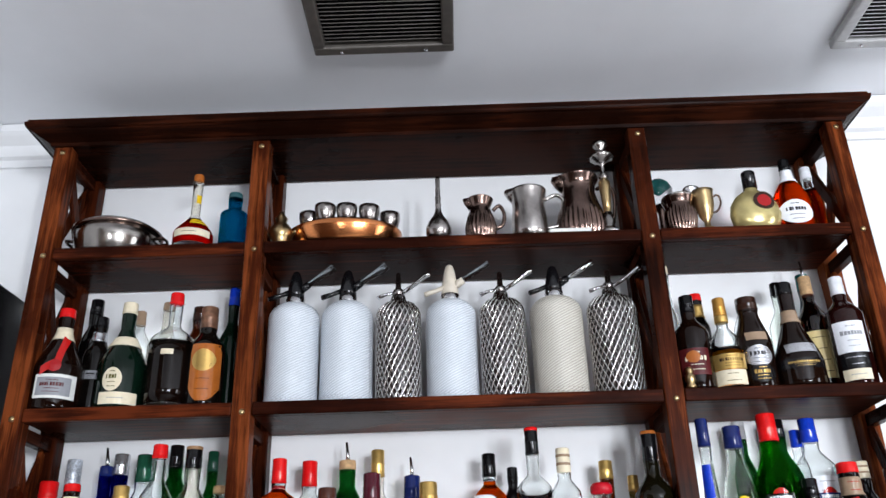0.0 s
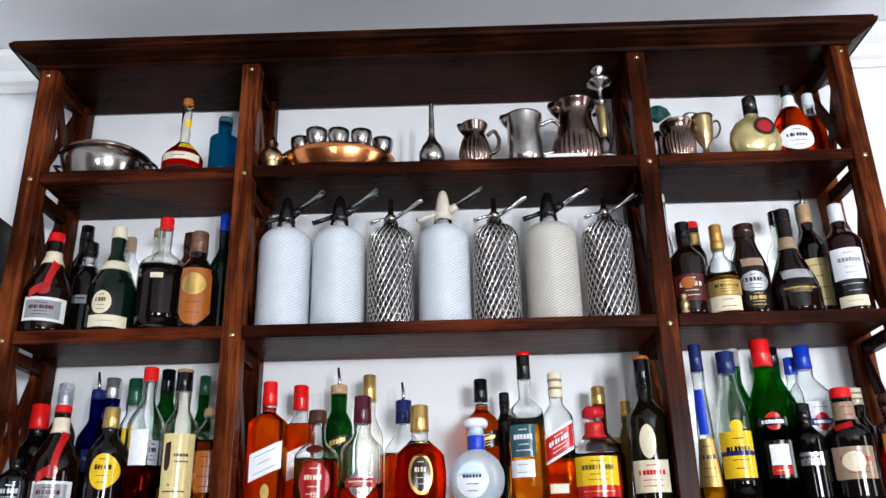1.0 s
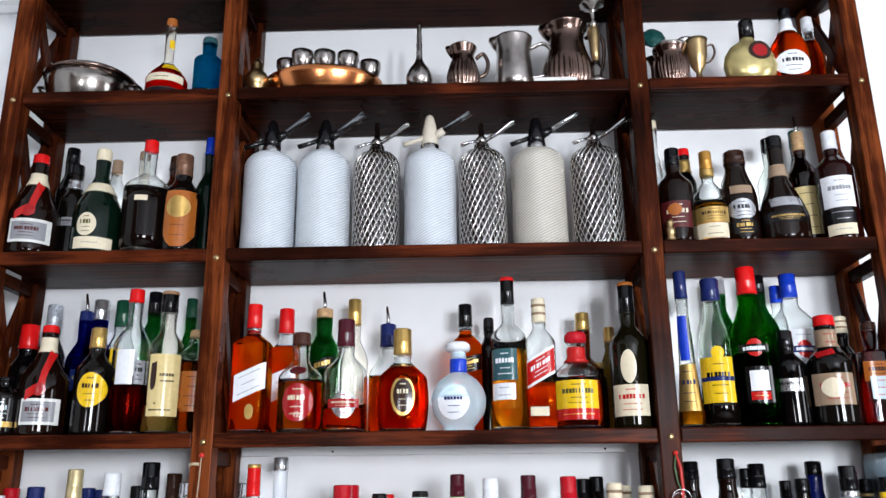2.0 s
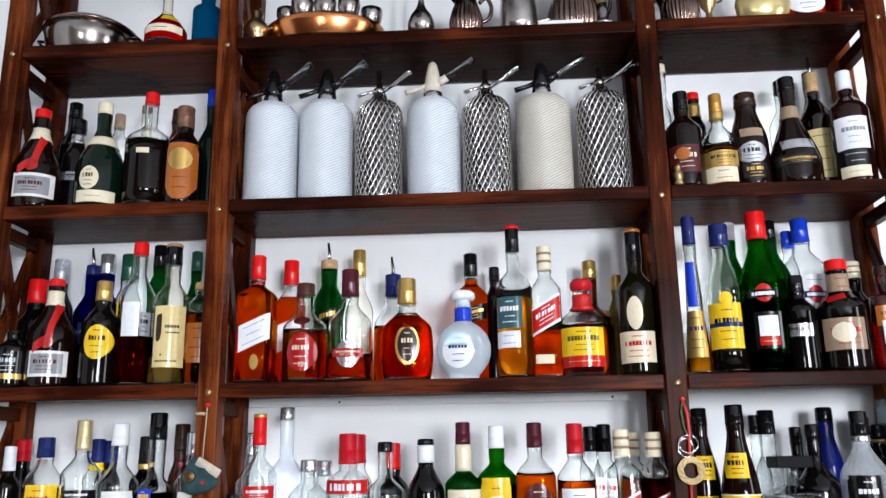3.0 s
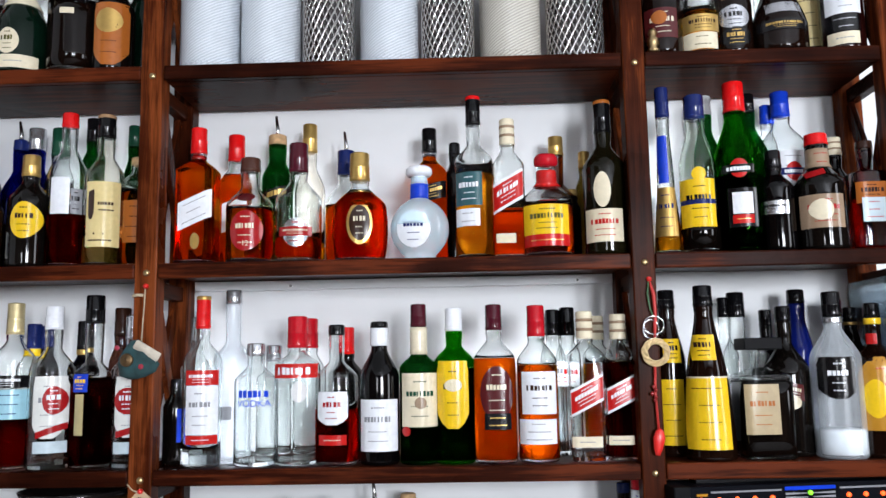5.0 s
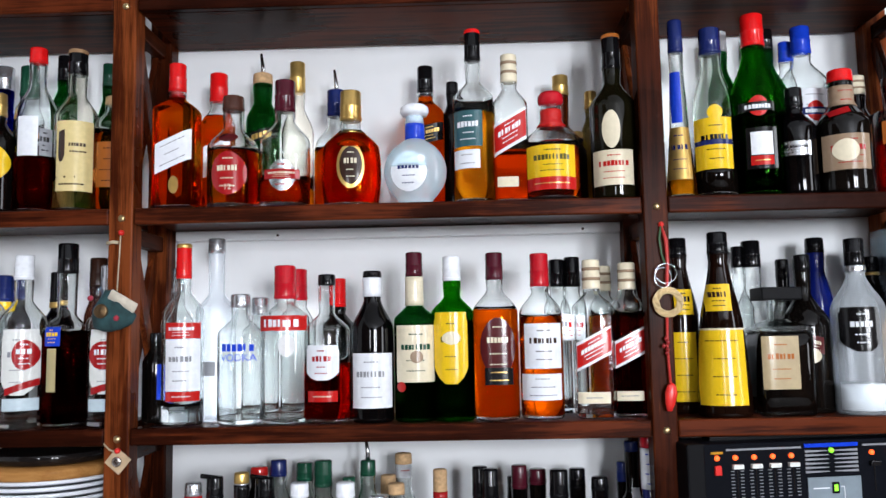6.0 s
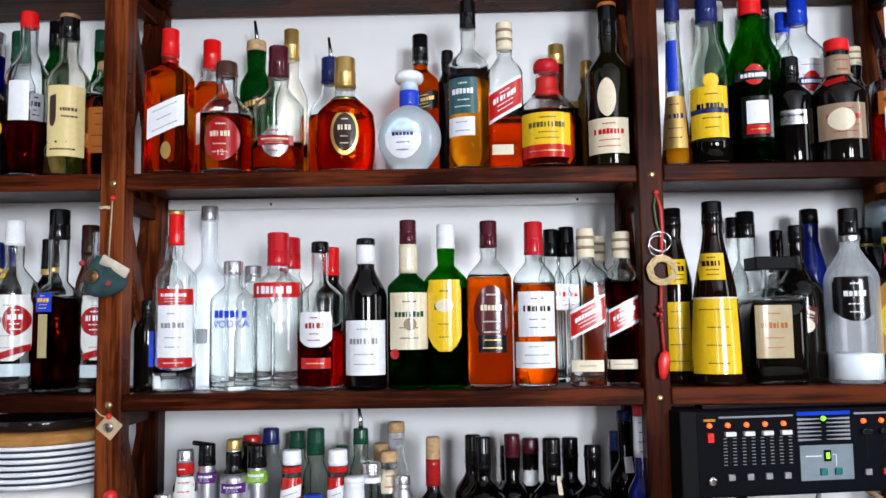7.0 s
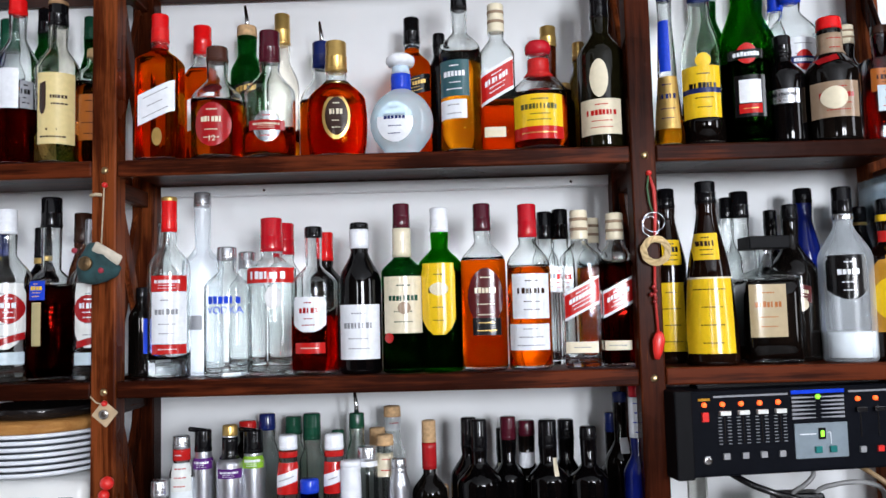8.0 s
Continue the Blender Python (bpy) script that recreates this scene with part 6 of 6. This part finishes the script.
# ---- counter: crockery, appliance, mixer ----
appl = thing("white_appliance", "white rounded kitchen appliance on the counter", "appliance")
part("body", box_bm(-0.915, -0.489, 0.012, 0.205, 0.975, 1.186, 0.018), plain("appliance_enamel", (0.74, 0.74, 0.72), 0.35, 0, 0.04, 20), appl)
part("door_seam", box_bm(-0.913, -0.600, 0.0105, 0.0125, 0.985, 1.160, 0.0005), plain("grey_enamel", (0.62, 0.62, 0.61), 0.35), appl, smooth=False)
part("badge", box_bm(-0.590, -0.565, 0.0095, 0.0125, 1.155, 1.160), paint("skyblue"), appl, smooth=False)
part("knob", box_bm(-0.535, -0.510, 0.004, 0.0125, 1.140, 1.160, 0.002), BLACKPLASTIC, appl, smooth=False)
PORCELAIN = plain("white_porcelain", (0.74, 0.77, 0.82), 0.15, 0, 0.04, 12)
for k in range(7):
    z = 1.1865 + k * 0.0105
    tagged(part("dinner_plate", lathe_bm([(0.070, z), (0.078, z + 0.001), (0.098, z + 0.008), (0.120, z + 0.0100), (0.1225, z + 0.0125), (0.1222, z + 0.0155), (0.119, z + 0.0165), (0.096, z + 0.0115), (0.076, z + 0.0045)], 44, center=(-0.617 + 0.0012 * math.sin(k * 2.1), 0.100, 0), d=0.93), PORCELAIN),
           "white porcelain dinner plate in a stack", "plate", "stack of white plates")
board = tagged(part("wooden_board", lathe_bm([(0.118, 1.2660), (0.122, 1.268), (0.123, 1.280), (0.121, 1.284)], 40, center=(-0.617, 0.100, 0), d=0.93), PINE), "round honey-coloured wooden board on plates", "board")
tray = tagged(part("dark_tray", lathe_bm([(0.080, 1.2845), (0.096, 1.287), (0.104, 1.304), (0.101, 1.305), (0.090, 1.292)], 36, center=(-0.620, 0.105, 0), d=0.9), dark_glass("dark_tray_glaze", (0.012, 0.010, 0.010))), "dark glossy shallow tray on a board", "tray")

mixer = thing("audio_mixer", "black audio mixer with faders and lit red lamps", "mixer", at=(0.481, -0.038, 1.176), rz=9)
MW, MH = 0.440, 0.137
MIXPAINT = plain("mixer_paint", (0.003, 0.0036, 0.006), 0.55, 0.0, 0.15, 60, 0, 0, 0.04)
part("case", box_bm(0, MW, 0.0, 0.085, 0, MH, 0.004), MIXPAINT, mixer, smooth=False)
part("side_cheek", box_bm(-0.004, 0.026, -0.003, 0.084, -0.003, MH + 0.001, 0.003), MATTEBLACK, mixer, smooth=False)
part("hanger", box_bm(0.05, 0.38, 0.03, 0.06, MH, 1.320 - 1.176, 0.001), BLACKPLASTIC, mixer, smooth=False)


def lamp_material(name, col, strength):
    m, t, b = nodes_of(name)
    b.inputs["Base Color"].default_value = (*col, 1)
    b.inputs["Emission Color"].default_value = (*col, 1)
    b.inputs["Emission Strength"].default_value = strength
    return m


LED_RED, LED_GREEN = lamp_material("red_led", (1.0, 0.10, 0.015), 2.6), lamp_material("green_led", (0.25, 0.9, 0.03), 1.2)
PANEL, FADER, BUTTON = plain("panel_blue_grey", (0.16, 0.20, 0.23), 0.45), paint("offwhite"), plain("grey_button", (0.24, 0.24, 0.25), 0.5)


def panel(name, x0, x1, z0, z1, material, y=-0.002, parent=mixer, bevel=0.0):
    return part(name, box_bm(x0, x1, y, 0.0012, z0, z1, bevel), material, parent, smooth=False)


def led(x, z, material):
    part("lamp", rotated(lathe_bm([(0.0042, -0.001), (0.004, 0.002), (0.002, 0.0035)], 12), pose(x, -0.001, z, 90, 0, 0)), material, mixer, "small lit indicator lamp")


panel("stripe", 0.062, 0.190, MH - 0.0115, MH - 0.0085, paint("grey"))
panel("stripe", 0.036, 0.056, MH - 0.016, MH - 0.012, paint("ochre"))
led(0.046, MH - 0.0225, LED_RED)
panel("switch", 0.041, 0.052, MH - 0.049, MH - 0.034, REDPIN, -0.005, bevel=0.001)
part("jack", rotated(lathe_bm([(0.0075, -0.001), (0.0075, 0.003), (0.004, 0.0035)], 16), pose(0.048, 0, 0.027, 90, 0, 0)), STEEL, mixer)
for i in range(4):
    x = 0.080 + i * 0.032
    led(x - 0.003, MH - 0.0225, LED_RED)
    panel("fader_slot", x - 0.0012, x + 0.0012, MH - 0.085, MH - 0.034, BLACKPLASTIC, -0.0006)
    panel("fader_knob", x - 0.009, x + 0.009, MH - 0.040, MH - 0.033, FADER, -0.007, bevel=0.001)
    panel("button", x - 0.0055, x + 0.0055, 0.027, 0.037, BUTTON, -0.004, bevel=0.001)
    bm = bmesh.new()
    for k in range(9):
        for s in (-1, 1):
            box_bm(x + s * 0.008 - 0.003, x + s * 0.008 + 0.003, -0.0010, 0.0005, MH - 0.086 + k * 0.0052, MH - 0.0848 + k * 0.0052, bm=bm)
    part("scale_marks", bm, paint("grey"), mixer, smooth=False)
panel("blue_stripe", 0.196, 0.290, MH - 0.011, MH - 0.005, paint("royal"))
for k in range(6):
    for s in (0, 1):
        bm = bmesh.new()
        z = MH - 0.017 - k * 0.0066
        a, b = (0.197, 0.238) if s == 0 else (0.289, 0.248)
        vs = [bm.verts.new(q) for q in ((a, -0.0018, z - 0.002), (b, -0.0018, z - 0.0006), (b, -0.0018, z + 0.0006), (a, -0.0018, z + 0.002))]
        bmesh.ops.recalc_face_normals(bm, faces=[bm.faces.new(vs)])
        ext = bmesh.ops.extrude_face_region(bm, geom=bm.faces[:])
        bmesh.ops.translate(bm, vec=(0, 0.002, 0), verts=[v for v in ext["geom"] if isinstance(v, bmesh.types.BMVert)])
        bmesh.ops.recalc_face_normals(bm, faces=bm.faces)
        part("graphic_bar", bm, paint("grey"), mixer, smooth=False)
led(0.243, MH - 0.0165, LED_GREEN)
panel("display_panel", 0.199, 0.292, 0.022, 0.078, PANEL)
disp = panel("display", 0.240, 0.252, 0.052, 0.070, BLACKPLASTIC, -0.004)
part("digit", rotated(box_bm(-0.003, 0.003, -0.0004, 0.0004, -0.005, 0.005), pose(0.246, -0.0045, 0.061)), LED_GREEN, disp, smooth=False)
for x in (0.238, 0.264):
    panel("green_button", x - 0.006, x + 0.006, 0.030, 0.041, paint("tealcap"), -0.006, bevel=0.001)
panel("print", 0.208, 0.236, 0.060, 0.0615, paint("white"), -0.0028)
panel("print", 0.256, 0.262, 0.062, 0.063, paint("white"), -0.0028)
panel("print", 0.261, 0.262, 0.044, 0.063, paint("white"), -0.0028)
panel("stripe", 0.298, 0.430, MH - 0.0115, MH - 0.0085, paint("grey"))
for i in range(4):
    x = 0.318 + i * 0.032
    led(x - 0.004, MH - 0.0225, LED_RED)
    panel("fader_slot", x - 0.0012, x + 0.0012, MH - 0.085, MH - 0.034, BLACKPLASTIC, -0.0006)
    panel("fader_knob", x - 0.009, x + 0.009, MH - 0.044, MH - 0.036, BLACKPLASTIC, -0.007, bevel=0.001)
    panel("button", x - 0.0055, x + 0.0055, 0.027, 0.037, BUTTON if i != 1 else REDPIN, -0.004, bevel=0.001)

CABLE = plain("grey_cable", (0.20, 0.20, 0.20), 0.5)
for col, r, pts in ((BLACKPLASTIC, 0.0055, [(0.58, 0.03, 1.172), (0.61, 0.01, 1.155), (0.65, 0.0, 1.140), (0.70, 0.01, 1.12), (0.74, 0.05, 1.05), (0.76, 0.10, 0.984)]),
                    (CABLE, 0.004, [(0.72, 0.03, 1.178), (0.715, 0.02, 1.165), (0.70, 0.02, 1.150), (0.68, 0.03, 1.13), (0.66, 0.06, 1.06), (0.65, 0.1, 0.984)]),
                    (CABLE, 0.004, [(0.71, 0.04, 1.05), (0.72, 0.03, 1.13), (0.75, 0.02, 1.150), (0.80, 0.02, 1.152), (0.84, 0.04, 1.13), (0.86, 0.08, 1.05), (0.86, 0.1, 0.984)]),
                    (plain("tan_cable", (0.28, 0.18, 0.09), 0.5), 0.0045, [(0.79, 0.05, 1.182), (0.81, 0.02, 1.168), (0.84, 0.01, 1.140), (0.87, 0.03, 1.08), (0.88, 0.08, 0.984)])):
    tagged(part("cable", tube_bm(smooth_path(pts), r, 8), col), "loose audio cable below the mixer", "cable", "cables under the mixer")
adapter = tagged(part("plug_adapter", box_bm(0.655, 0.735, 0.02, 0.06, 0.975, 1.136, 0.006), BLACKPLASTIC, smooth=False), "black power adapter among the cables", "adapter")
bm = bmesh.new()
rows = []
for i in range(15):
    a = radians(-30 + 15 * i)
    rows.append([bm.verts.new((0.520 + 0.024 * math.cos(a) + 0.0014 * i, 0.040 + 0.022 * math.sin(a), z)) for z in (0.976, 1.10, 1.166 + 0.001 * i)])
for lo, hi in zip(rows, rows[1:]):
    for j in range(2):
        bm.faces.new((lo[j], lo[j + 1], hi[j + 1], hi[j]))
bmesh.ops.solidify(bm, geom=bm.faces[:], thickness=0.0008)
tagged(part("paper_roll", bm, paint("offwhite")), "curled loose white paper sheet on the counter", "paper")

FILM = glass("folder_plastic", (0.80, 0.85, 0.88), 0.45, 0.25)
for k, (x, lean, hgt, y0) in enumerate(((0.884, 3.0, 0.310, 0.03), (0.893, 2.2, 0.325, 0.045), (0.902, 1.4, 0.300, 0.02))):
    f = tagged(part("plastic_folder", box_bm(-0.0012, 0.0012, 0, 0.150, 0, hgt, 0.0004), FILM, smooth=False), "translucent plastic document folder standing on the shelf", "folder", "plastic folders")
    f.matrix_world = pose(x, y0, 1.3495, 0, lean, 0)

speaker = thing("wall_cabinet", "black wall cabinet beside the shelving", "cabinet", at=(-1.258, -0.10, 1.55))
part("body", box_bm(0, 0.20, 0, 0.26, 0, 0.86, 0.006), BLACKPLASTIC, speaker, smooth=False)
part("door", box_bm(0.201, 0.212, 0.004, 0.256, 0.004, 0.856, 0.003), BLACKPLASTIC, speaker, smooth=False)
